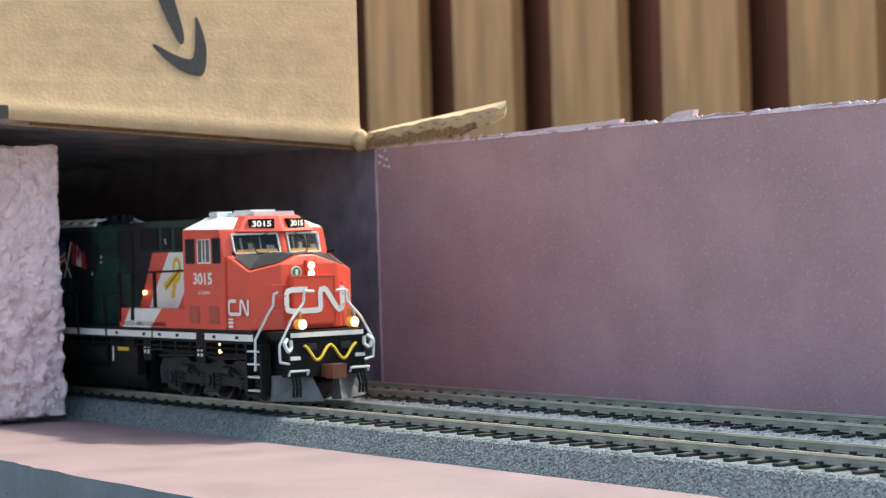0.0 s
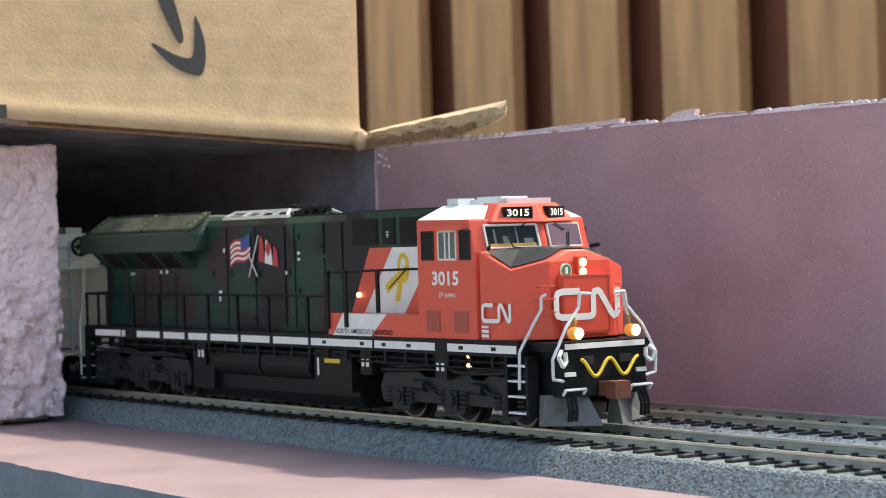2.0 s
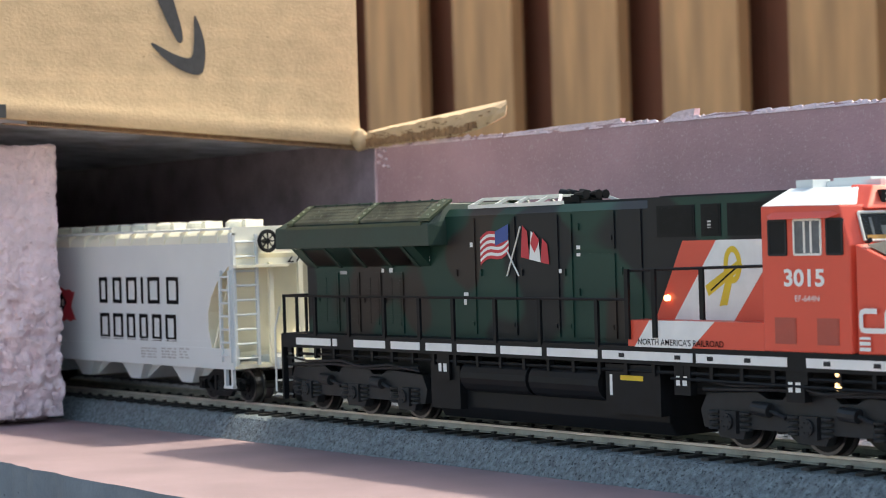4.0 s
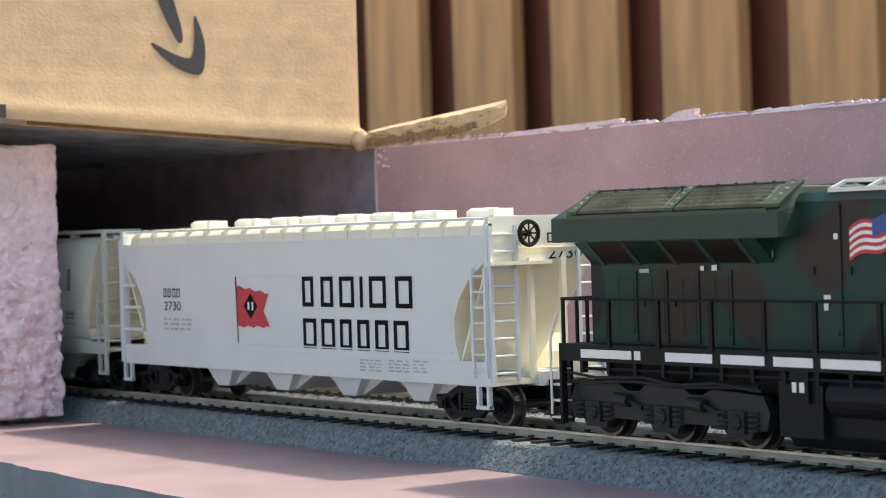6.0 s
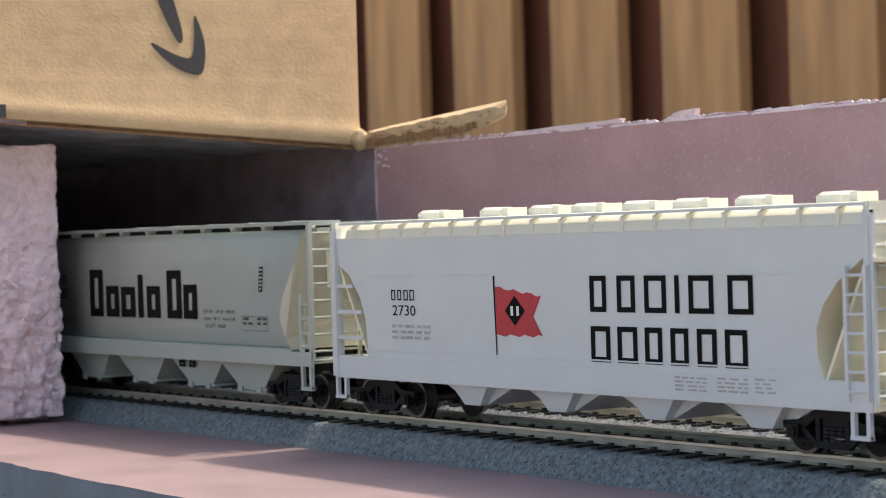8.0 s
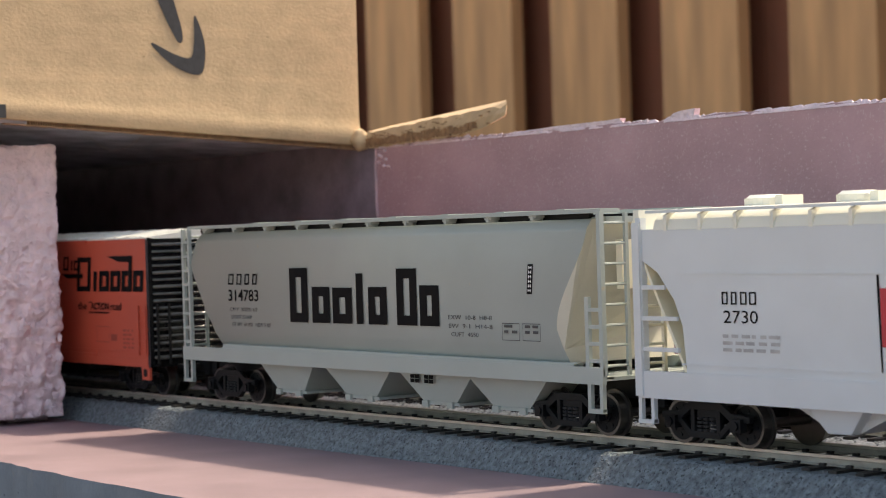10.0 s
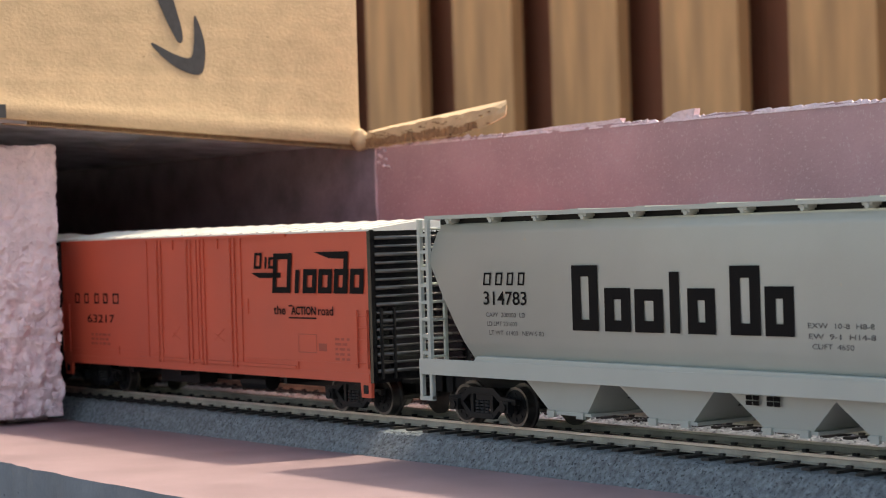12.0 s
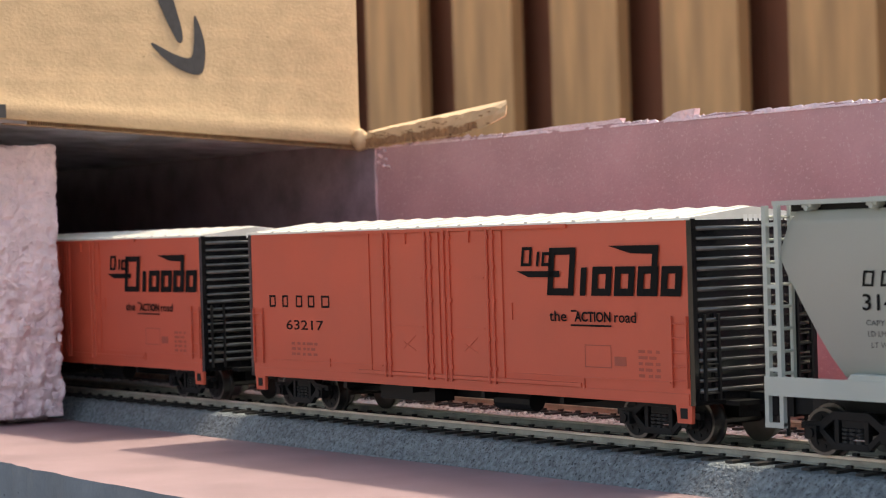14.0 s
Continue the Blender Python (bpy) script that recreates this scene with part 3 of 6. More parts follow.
def camouflage():
    m = bpy.data.materials.new("camouflage_paint")
    m.use_nodes = True
    nt = m.node_tree
    b = nt.nodes["Principled BSDF"]
    b.inputs["Roughness"].default_value = 0.42
    b.inputs["Specular IOR Level"].default_value = 0.25
    co = nt.nodes.new("ShaderNodeTexCoord")
    n = nt.nodes.new("ShaderNodeTexNoise")
    n.inputs["Scale"].default_value, n.inputs["Detail"].default_value = 32.0, 1.0
    nt.links.new(co.outputs["Object"], n.inputs["Vector"])
    r = nt.nodes.new("ShaderNodeValToRGB")
    r.color_ramp.interpolation = "EASE"
    r.color_ramp.elements[0].position, r.color_ramp.elements[0].color = 0.40, (0.013, 0.015, 0.018, 1)
    r.color_ramp.elements[1].position, r.color_ramp.elements[1].color = 0.44, (0.016, 0.050, 0.038, 1)
    for p, c in ((0.565, (0.015, 0.046, 0.036, 1)), (0.60, (0.034, 0.026, 0.023, 1))):
        e = r.color_ramp.elements.new(p)
        e.color = c
    nt.links.new(n.outputs["Fac"], r.inputs["Fac"])
    nt.links.new(r.outputs[0], b.inputs["Base Color"])
    return m


CAMO = camouflage()


def glass(name, color, rough=0.04):
    m = bpy.data.materials.new(name)
    m.use_nodes = True
    b = m.node_tree.nodes["Principled BSDF"]
    b.inputs["Base Color"].default_value = (*color, 1)
    b.inputs["Roughness"].default_value, b.inputs["Transmission Weight"].default_value, b.inputs["IOR"].default_value = rough, 1.0, 1.2
    return m


# opaque grey that stands for the light showing in the middle side window
GREY_PANE = material("glass_light_grey_pane", (0.10, 0.115, 0.13), 0.12, var=0.4, scale=260, fine=900, bump=0)
GLASS = glass("clear_cab_glass", (0.85, 0.88, 0.88))


# ---- lettering and marks ----
SIDE, FRONT = Matrix(((1, 0, 0), (0, 0, -1), (0, 1, 0))), Matrix(((0, 0, 1), (1, 0, 0), (0, 1, 0)))


def placed(bm, origin, turn):
    for v in bm.verts:
        v.co = Vector(origin) * MM + turn @ v.co


def lettering(words, origin, width, height, mat, parent, turn=SIDE, bold=0.0, name="lettering"):
    """Words of the built-in font, fitted to a width and height, lying on a face."""
    cu = bpy.data.curves.new(name, "FONT")
    cu.body, cu.offset, cu.resolution_u = words, bold, 3
    ob = bpy.data.objects.new(name, cu)
    scene.collection.objects.link(ob)
    bm = fresh()
    got = ob.evaluated_get(bpy.context.evaluated_depsgraph_get())
    bm.from_mesh(got.to_mesh())
    bpy.data.objects.remove(ob)
    xs, ys = [v.co.x for v in bm.verts], [v.co.y for v in bm.verts]
    x0, y0, w, h = min(xs), min(ys), max(xs) - min(xs), max(ys) - min(ys)
    for v in bm.verts:
        v.co = Vector(((v.co.x - x0) / w * width, (v.co.y - y0) / h * height, 0.0)) * MM
    placed(bm, origin, turn)
    return part(name, bm, mat, parent)


def flat(bm, outline, lift=0.0):
    bm.faces.new([bm.verts.new((a * MM, b * MM, lift * MM)) for a, b in outline])


def mark(name, outlines, origin, mat, parent, turn=SIDE, label=""):
    bm = fresh()
    for o in outlines:
        flat(bm, o)
    placed(bm, origin, turn)
    return part(name, bm, mat, parent, label)


def rect(a0, a1, b0, b1, lean=0.0):
    return [(a0, b0), (a1, b0), (a1 + lean, b1), (a0 + lean, b1)]


def ring(cx, cz, rx, rz, w, n=20):
    """Quads of an upright oval ring."""
    out = []
    for k in range(n):
        a, b = 2 * math.pi * k / n, 2 * math.pi * (k + 1) / n
        out.append([(cx + rx * math.cos(a), cz + rz * math.sin(a)), (cx + rx * math.cos(b), cz + rz * math.sin(b)),
                    (cx + (rx - w) * math.cos(b), cz + (rz - w) * math.sin(b)), (cx + (rx - w) * math.cos(a), cz + (rz - w) * math.sin(a))])
    return out


def ribbon(path, width, sx, sz, shift):
    """A flat band of even width along a path, with mitred bends."""
    pts = [Vector((a * sx + shift, b * sz)) for a, b in path]
    sides = []
    for i, p in enumerate(pts):
        before = (p - pts[i - 1]).normalized() if i else (pts[1] - p).normalized()
        after = (pts[i + 1] - p).normalized() if i + 1 < len(pts) else before
        t = (before + after).normalized()
        n = Vector((-t.y, t.x)) * (width / 2) / max(0.6, t.dot(after))
        sides.append((p + n, p - n))
    return [[tuple(a), tuple(b), tuple(d), tuple(c)] for (a, b), (c, d) in zip(sides, sides[1:])]


def emblem_row(kinds, height, stroke, lean=0.0):
    """A row of plain bars and hollow blocks that stands for a maker's name: (kind, start, width, relative height). One group of faces for each."""
    groups = []
    for kind, a, w, rel in kinds:
        h, m = height * rel, a + w / 2
        if kind == "bar":
            out = [rect(m - stroke / 2, m + stroke / 2, 0, h)]
        elif kind == "frame":
            out = [rect(a, a + stroke, 0, h), rect(a + w - stroke, a + w, 0, h), rect(a + stroke, a + w - stroke, 0, stroke * 0.8), rect(a + stroke, a + w - stroke, h - stroke * 0.8, h)]
        else:
            raise ValueError(kind)
        groups.append([[(x + z * lean, z) for x, z in o] for o in out])
    return groups


def emblems(name, groups, origin, mat, parent, turn=SIDE):
    for g in groups:
        mark(name, g, origin, mat, parent, turn)


def small_lines(x0, z0, width, rows, step, seed):
    rng = random.Random(seed)
    out = []
    for k in range(rows):
        x = x0
        while x < x0 + width - 1:
            w = rng.uniform(1.2, 3.2)
            out.append(rect(x, min(x + w, x0 + width), z0 - k * step, z0 - k * step + step * 0.5))
            x += w + rng.uniform(0.4, 1.4)
    return out


# ---- running gear ----
WHEELS = []


def wheelset(parent, x, r, at_x0):
    """One axle with two flanged wheels that turn as the car rolls."""
    bm = fresh()
    rod(bm, (0, -11.5, 0), (0, 11.5, 0), 1.1, 8)
    for s in (-1, 1):
        rod(bm, (0, s * 7.3, 0), (0, s * 7.95, 0), r + 0.8, 28)
        rod(bm, (0, s * 7.95, 0), (0, s * 10.2, 0), r, 28)
    axle = part("wheelset", bm, STEEL, parent, "bright steel wheels on an axle")
    axle.matrix_basis = pose(x * MM, 0, r * MM)
    for s in (-1, 1):
        bm = fresh()
        rod(bm, (0, s * 10.2, 0), (0, s * 10.3, 0), r - 0.7, 24)
        rod(bm, (0, s * 10.3, 0), (0, s * 10.9, 0), r * 0.38, 12)
        for k in range(8):
            a = k * math.pi / 4
            rod(bm, (math.cos(a) * r * 0.62, s * 10.25, math.sin(a) * r * 0.62), (math.cos(a) * r * 0.62, s * 10.5, math.sin(a) * r * 0.62), r * 0.1, 6)
        part("wheel_face", bm, BLACK, axle, "dark wheel centre")
    WHEELS.append((axle, x, r))


def freight_truck(parent, cx, half=10.0, r=4.8):
    for k in (-1, 1):
        wheelset(parent, cx + k * half, r, 0)
    for s in (-1, 1):
        y0, y1 = sorted((s * 11.6, s * 13.0))
        bm = fresh()
        prism(bm, [(cx + a, b) for a, b in ((-13.4, 6.9), (-8.0, 7.3), (-4.6, 9.4), (4.6, 9.4), (8.0, 7.3), (13.4, 6.9), (13.4, 5.5), (7.4, 5.7), (4.4, 7.7), (-4.4, 7.7), (-7.4, 5.7), (-13.4, 5.5))], "y", y0, y1)
        for k in (-1, 1):
            prism(bm, [(cx + k * a, b) for a, b in ((7.6, 5.9), (9.2, 5.6), (4.6, 1.9), (2.9, 2.2))], "y", y0, y1)
            boxed(bm, cx + k * 3.9 - 0.6, cx + k * 3.9 + 0.6, y0 + 0.1, y1 - 0.1, 2.6, 8.0)
        prism(bm, [(cx - 4.8, 1.8), (cx + 4.8, 1.8), (cx + 4.2, 3.2), (cx - 4.2, 3.2)], "y", y0 - 0.1, y1 + 0.1)
        boxed(bm, cx - 2.9, cx + 2.9, *sorted((s * 11.0, s * 12.4)), 6.2, 7.9)
        part("side_frame", bm, BLACK, parent, "black cast truck side frame", bevel=0.15)
        for k in (-1.9, 0, 1.9):
            bm = fresh()
            for q in range(4):
                rod(bm, (cx + k, s * 12.3, 3.2 + q * 0.8), (cx + k, s * 12.3, 3.7 + q * 0.8), 0.8, 8)
            part("spring", bm, DARK_GREY, parent)
        for k in (-1, 1):
            bm = fresh()
            boxed(bm, cx + k * half - 1.6, cx + k * half + 1.6, *sorted((s * 12.0, s * 13.9)), 3.6, 6.3)
            rod(bm, (cx + k * half, s * 13.9, 4.9), (cx + k * half, s * 14.3, 4.9), 1.0, 10)
            part("journal_box", bm, BLACK, parent, bevel=0.25)
    bm = fresh()
    boxed(bm, cx - 2.6, cx + 2.6, -11.6, 11.6, 4.6, 8.4)
    part("bolster", bm, BLACK, parent)


def coupler(parent, x, s, z=9.0, mat=None):
    bm = fresh()
    boxed(bm, min(x, x + s * 7), max(x, x + s * 7), -2.2, 2.2, z - 2, z + 2)
    boxed(bm, min(x + s * 7, x + s * 11.5), max(x + s * 7, x + s * 11.5), -3.0, 2.2, z - 2.6, z + 2.6)
    rod(bm, (x + s * 8, 1.5, z - 2), (x + s * 8, 1.5, z - 7.2), 0.45, 6)
    part("coupler", bm, mat or BLACK, parent, bevel=0.3)


def ladder(parent, axis_x, a0, a1, z0, z1, y, rungs, mat, face="y", r=0.42, name="ladder"):
    """Two stiles and rungs, on a side (face y) or on an end (face x)."""
    bm = fresh()

    def at(a, z):
        return (a, y, z) if face == "y" else (y, a, z)
    for a in (a0, a1):
        p, q = at(a, z0), at(a, z1)
        boxed(bm, p[0] - r, p[0] + r, p[1] - r, p[1] + r, z0, z1)
    for k in range(rungs):
        z = z0 + (k + 0.5) * (z1 - z0) / rungs
        rod(bm, at(a0, z), at(a1, z), r * 0.8, 6)
    return part(name, bm, mat, parent)


# ---- the locomotive ----
def build_locomotive():
    loco = empty("diesel_locomotive", "model diesel locomotive, orange-red cab and dark camouflage hood, on the track", "locomotive")
    P = lambda name, bm, mat, label="", **k: part(name, bm, mat, loco, label, **k)
    # frame
    bm = fresh()
    boxed(bm, -106, 118, -17.4, 17.4, 17.2, 21.0)
    boxed(bm, -100, 112, -9, 9, 10.5, 17.2)
    P("frame", bm, BLACK, "black underframe with walkways", bevel=0.25)
    stripes = ((-99, -82), (-81, -79), (-71, -56.6), (-54, -41.4), (-38.8, -28), (-25.8, -10.4), (-8.5, 6.9), (8.9, 26.7), (28.3, 57.5), (58.6, 85), (90.3, 117.5))
    for a, b in stripes:
        for y in (-17.55, 17.4):
            bm = fresh()
            boxed(bm, a, b, y, y + 0.15, 18.0, 19.9)
            P("reflective_stripe", bm, PALE_PRINT)
    for a in (34, 52, 62, 73, 95, 108):
        bm = fresh()
        boxed(bm, a, a + 1.8, -17.62, -17.4, 18.5, 19.4)
        P("sill_marking", bm, DARK_GREY)
    # long hood
    bm = fresh()
    hood = [(-11.4, 21), (11.4, 21), (11.4, 50.6), (9.6, 52.4), (-9.6, 52.4), (-11.4, 50.6)]
    prism(bm, hood, "x", -102, 79)
    P("hood", bm, CAMO, "engine hood in dark green, brown and black camouflage")
    for a, b, z0, z1 in ((-97, -86, 21.5, 37), (-85, -76, 21.5, 37), (-75, -66, 21.5, 37), (-65, -56, 21.5, 37), (-34, -25, 22, 50), (-24, -9, 22, 50), (-8, 7, 22, 50),
                         (8, 12, 22, 50), (13, 27, 42, 50.5), (13, 27, 22, 41), (28, 36, 22, 50.5)):
        for s in (-1, 1):
            bm = fresh()
            boxed(bm, a + 0.3, b - 0.3, *sorted((s * 11.38, s * 11.75)), z0, z1)
            boxed(bm, a + 1, a + 1.7, *sorted((s * 11.7, s * 12.2)), (z0 + z1) / 2, (z0 + z1) / 2 + 1.6)
            boxed(bm, b - 1.7, b - 1, *sorted((s * 11.7, s * 12.0)), z0 + 2, z0 + 3)
            P("hood_door", bm, CAMO, bevel=0.1)
    bm = fresh()
    for a, b in ((-97, -86), (-85, -76), (-75, -66), (-65, -56)):
        for lo, hi in ((a + 1.0, (a + b) / 2 - 0.4), ((a + b) / 2 + 0.4, b - 1.0)):
            for k in range(18):
                boxed(bm, lo, hi, -11.92, -11.72, 24.0 + k * 0.66, 24.34 + k * 0.66)
    tagged(P("louvres", bm, CAMO), kind="stuff")
    for a, b, z0, z1 in ((41, 53, 44.2, 51), (55, 61, 44.2, 51), (63, 76, 44.2, 51)):
        bm = fresh()
        boxed(bm, a, b, -11.72, -11.35, z0, z1)
        for k in range(9):
            boxed(bm, a + 0.5, b - 0.5, -11.9, -11.7, z0 + 0.5 + k * 0.7, z0 + 0.85 + k * 0.7)
        P("intake_grille", bm, BLACK, "black louvred intake grille")
    bm = fresh()
    boxed(bm, 38, 79, -11.55, 11.55, 43.4, 52.7)
    P("intake_section", bm, CAMO, bevel=0.4)
    # radiator wings
    bm = fresh()
    wing = [(-17.0, 43.6), (17.0, 43.6), (17.0, 49.0), (10.0, 54.0), (-10.0, 54.0), (-17.0, 49.0)]
    vs = prism(bm, wing, "x", -109, -37)
    for v in vs:
        x, y, z = v.co / MM
        if z > 50:
            v.co.x += (5.0 if x < -80 else -1.5) * MM
    P("radiator_wing", bm, OLIVE, "dark green flared radiator housing", bevel=0.3)
    bm = fresh()
    prism(bm, [(-11.3, 38.4), (11.3, 38.4), (16.6, 43.58), (-16.6, 43.58)], "x", -101.6, -44)
    P("intake_flare", bm, CAMO, "sloping camouflaged intake under the radiator", bevel=0.1)
    for a, b in ((-102, -72), (-70, -42)):
        for s in (-1, 1):
            bm = fresh()
            lo = [(a, s * 16.0, 49.9), (b, s * 16.0, 49.9), (b, s * 10.6, 53.75), (a + 2, s * 10.6, 53.75)]
            solid(bm, lo + [(x, y, z + 0.5) for x, y, z in lo], [(0, 1, 2, 3), (4, 5, 6, 7), (0, 1, 5, 4), (1, 2, 6, 5), (2, 3, 7, 6), (3, 0, 4, 7)])
            screen = P("radiator_screen", bm, WEATHERED, "weathered olive radiator screen")
            bm = fresh()
            for k in range(26):
                x = a + 2.5 + k * (b - a - 4) / 26
                wire(bm, [(x, s * 16.0, 50.5), (x, s * 10.7, 54.4)], 0.16, 4)
            for k in range(6):
                y, z = 16.0 - 5.3 * k / 5, 50.5 + 3.9 * k / 5
                wire(bm, [(a + 1.5, s * y, z), (b - 0.5, s * y, z)], 0.16, 4)
            tagged(part("screen_mesh", bm, WEATHERED, screen), kind="stuff")
    for k in range(4):
        a = -96 + k * 12
        bm = fresh()
        solid(bm, [(a, -12.1, 38.9), (a + 10, -12.1, 38.9), (a + 10, -16.4, 43.2), (a, -16.4, 43.2), (a, -12.4, 39.2), (a + 10, -12.4, 39.2)],
              [(0, 1, 2, 3), (0, 1, 5, 4), (4, 5, 2, 3), (0, 4, 3), (1, 2, 5)])
        P("intake_panel", bm, BROWN if k != 1 else CAMO, "dark camouflage intake panel under the radiator")
    for k in range(5):
        a = -97.9 + k * 12
        bm = fresh()
        solid(bm, [(a, -11.6, 38.2), (a + 1.4, -11.6, 38.2), (a + 1.4, -16.9, 43.5), (a, -16.9, 43.5), (a, -11.0, 39.6), (a + 1.4, -11.0, 39.6), (a + 1.4, -16.2, 44.2), (a, -16.2, 44.2)],
              [(0, 1, 2, 3), (4, 5, 6, 7), (0, 1, 5, 4), (1, 2, 6, 5), (2, 3, 7, 6), (3, 0, 4, 7)])
        P("intake_rib", bm, OLIVE)
    for a, w in ((-104.5, 3.0), (-72.2, 2.6), (-42.6, 4.6)):
        for s in (-1, 1):
            bm = fresh()
            lo = [(a + 1.0, s * 16.6, 49.7), (a + 1.0 + w, s * 16.6, 49.7), (a + 2.0 + w, s * 10.2, 54.3), (a + 2.0, s * 10.2, 54.3)]
            solid(bm, lo + [(x, y, z + 0.75) for x, y, z in lo], [(0, 1, 2, 3), (4, 5, 6, 7), (0, 1, 5, 4), (1, 2, 6, 5), (2, 3, 7, 6), (3, 0, 4, 7)])
            bar = P("screen_frame", bm, MOSS, "olive frame between the radiator screens")
            for k in range(4):
                u = (k + 0.5) / 4
                bm = fresh()
                boxed(bm, a + 1.0 + w * 0.5 + u - 0.3, a + 1.0 + w * 0.5 + u + 0.4, *sorted((s * (16.4 - 6.0 * u), s * (15.9 - 6.0 * u))), 50.3 + 4.5 * u, 50.9 + 4.5 * u)
                part("bolt_head", bm, PALE_BOLT, bar)
    for s in (-1, 1):
        bm = fresh()
        boxed(bm, -103, -40, *sorted((s * 16.5, s * 17.15)), 48.7, 49.5)
        P("gutter", bm, MOSS)
    bm = fresh()
    wire(bm, [(-101, -9.8, 54.9), (-38, -9.8, 54.7)], 0.25, 6)
    for k in range(12):
        rod(bm, (-100 + k * 5.5, -9.8, 53.9), (-100 + k * 5.5, -9.8, 55.2), 0.35, 6)
    P("roof_grab_rail", bm, OLIVE)
    # roof gear
    bm = fresh()
    for s in (-1, 1):
        boxed(bm, -30, 6, s * 9.4 - 0.5, s * 9.4 + 0.5, 52.3, 53.2)
        boxed(bm, -28, 2, s * 6.6 - 0.4, s * 6.6 + 0.4, 54.2, 54.9)
        for x in (-30, -20, -12, -4, 5):
            wire(bm, [(x, s * 9.4, 52.8), (x + 2 if x < 0 else x - 3, s * 6.6, 54.5)], 0.5, 4)
    for x in (-28, -18, -8, 1):
        boxed(bm, x, x + 0.9, -6.6, 6.6, 54.2, 54.8)
    P("brake_grid_frame", bm, SILVER, "silver dynamic brake grid frame on the roof", bevel=0.3)
    bm = fresh()
    boxed(bm, -28, 4, -8, 8, 52.3, 52.9)
    P("brake_grid", bm, BLACK)
    horn = one_box("air_horn", (-1, 5, -3.5, 3.5, 52.4, 54.6), BLACK, loco, "black cluster of air horns", bevel=0.3)
    for dx, y in ((0, -3), (1, 0), (0, 3)):
        for a, b, z, r in ((3 + dx, 7 + dx, 54.6, 1.1), (1 - dx, -2 - dx, 55.2, 1.0)):
            bm = fresh()
            rod(bm, (a, y, z), (b, y, z), 0.5, 10, r)
            part("horn_bell", bm, BLACK, horn)
    bm = fresh()
    boxed(bm, 10, 36, -7, 7, 52.2, 53.0)
    boxed(bm, 38, 78, -8, 8, 52.6, 53.2)
    P("roof_hatch", bm, DARK_GREY, bevel=0.2)
    # cab
    bm = fresh()
    cab = [(79, -17.7, 21), (102.6, -17.7, 21), (108, 0, 21), (102.6, 17.7, 21), (79, 17.7, 21), (102.6, -17.7, 41.8), (108, 0, 41.8), (102.6, 17.7, 41.8),
           (79, -17.7, 49.9), (100.3, -17.7, 49.6), (105.7, 0, 49.6), (100.3, 17.7, 49.6), (79, 17.7, 49.9)]
    solid(bm, cab, [(0, 1, 5, 9, 8), (1, 2, 6, 5), (5, 6, 10, 9), (2, 3, 7, 6), (6, 7, 11, 10), (4, 12, 11, 7, 3), (0, 8, 12, 4), (8, 9, 10, 11, 12), (0, 4, 3, 2, 1)])
    roof = [(79, -17.7, 49.92), (100.3, -17.7, 49.62), (100.3, 17.7, 49.62), (79, 17.7, 49.92), (79, -9.5, 53.4), (98, -9.5, 53.2), (98, 9.5, 53.2), (79, 9.5, 53.4)]
    P("cab", bm, RED, "orange-red wide-nose cab", bevel=0.35)
    bm = fresh()
    solid(bm, roof[:4] + roof[4:], [(0, 1, 5, 4), (1, 2, 6, 5), (2, 3, 7, 6), (3, 0, 4, 7), (4, 5, 6, 7), (0, 3, 2, 1)])
    P("cab_roof", bm, WHITE, "white cab roof", bevel=0.3)
    bm = fresh()
    boxed(bm, 83, 100, -5.5, 5.5, 53.0, 54.6)
    boxed(bm, 86, 96, -4, 4, 54.6, 55.2)
    boxed(bm, 81, 85.6, -9.5, -4.5, 52.6, 55.0)
    boxed(bm, 97.4, 99.6, 5.6, 8.4, 52.8, 54.6)
    P("air_conditioner", bm, WHITE, "white roof air conditioner", bevel=0.4)
    # brow with number boards
    bm = fresh()
    solid(bm, [(97, -13.5, 49.5), (103.2, -13, 48.8), (107.4, 0, 48.6), (103.2, 13, 48.8), (97, 13.5, 49.5),
               (96, -9.5, 53.6), (101, -9, 53.3), (104.6, 0, 53.3), (101, 9, 53.3), (96, 9.5, 53.6)],
          [(0, 4, 3, 2, 1), (5, 6, 7, 8, 9), (0, 1, 6, 5), (1, 2, 7, 6), (2, 3, 8, 7), (3, 4, 9, 8), (0, 5, 9, 4)])
    P("brow", bm, RED, bevel=0.3)
    for s in (-1, 1):
        turn = Matrix.Rotation(s * radians(19.5), 3, "Z")
        c = Vector((104.0, s * 5.6, 51.0))
        bm = fresh()
        boxed(bm, -0.7, 0.9, -3.7, 3.7, -1.4, 1.4)
        for v in bm.verts:
            v.co = turn @ v.co + c * MM
        board = P("number_board", bm, BLACK, "lit number board over the windscreen", bevel=0.3)
        lettering("3015", c + turn @ Vector((0.97, -2.8, -0.85)), 5.6, 1.7, DIGIT, board, turn @ FRONT, 0.02)
    # nose
    bm = fresh()
    nose = [(104, -17.4, 21), (115.5, -17, 21), (121.5, -9.6, 21), (121.5, 9.6, 21), (115.5, 17, 21), (104, 17.4, 21),
            (104, -17.4, 42.0), (115.5, -17, 37.4), (120.2, -9.2, 39.4), (119.2, -2.6, 41.8), (119.2, 2.6, 41.8), (120.2, 9.2, 39.4), (115.5, 17, 37.4), (104, 17.4, 42.0),
            (104.5, -6, 42.6), (104.5, 6, 42.6)]
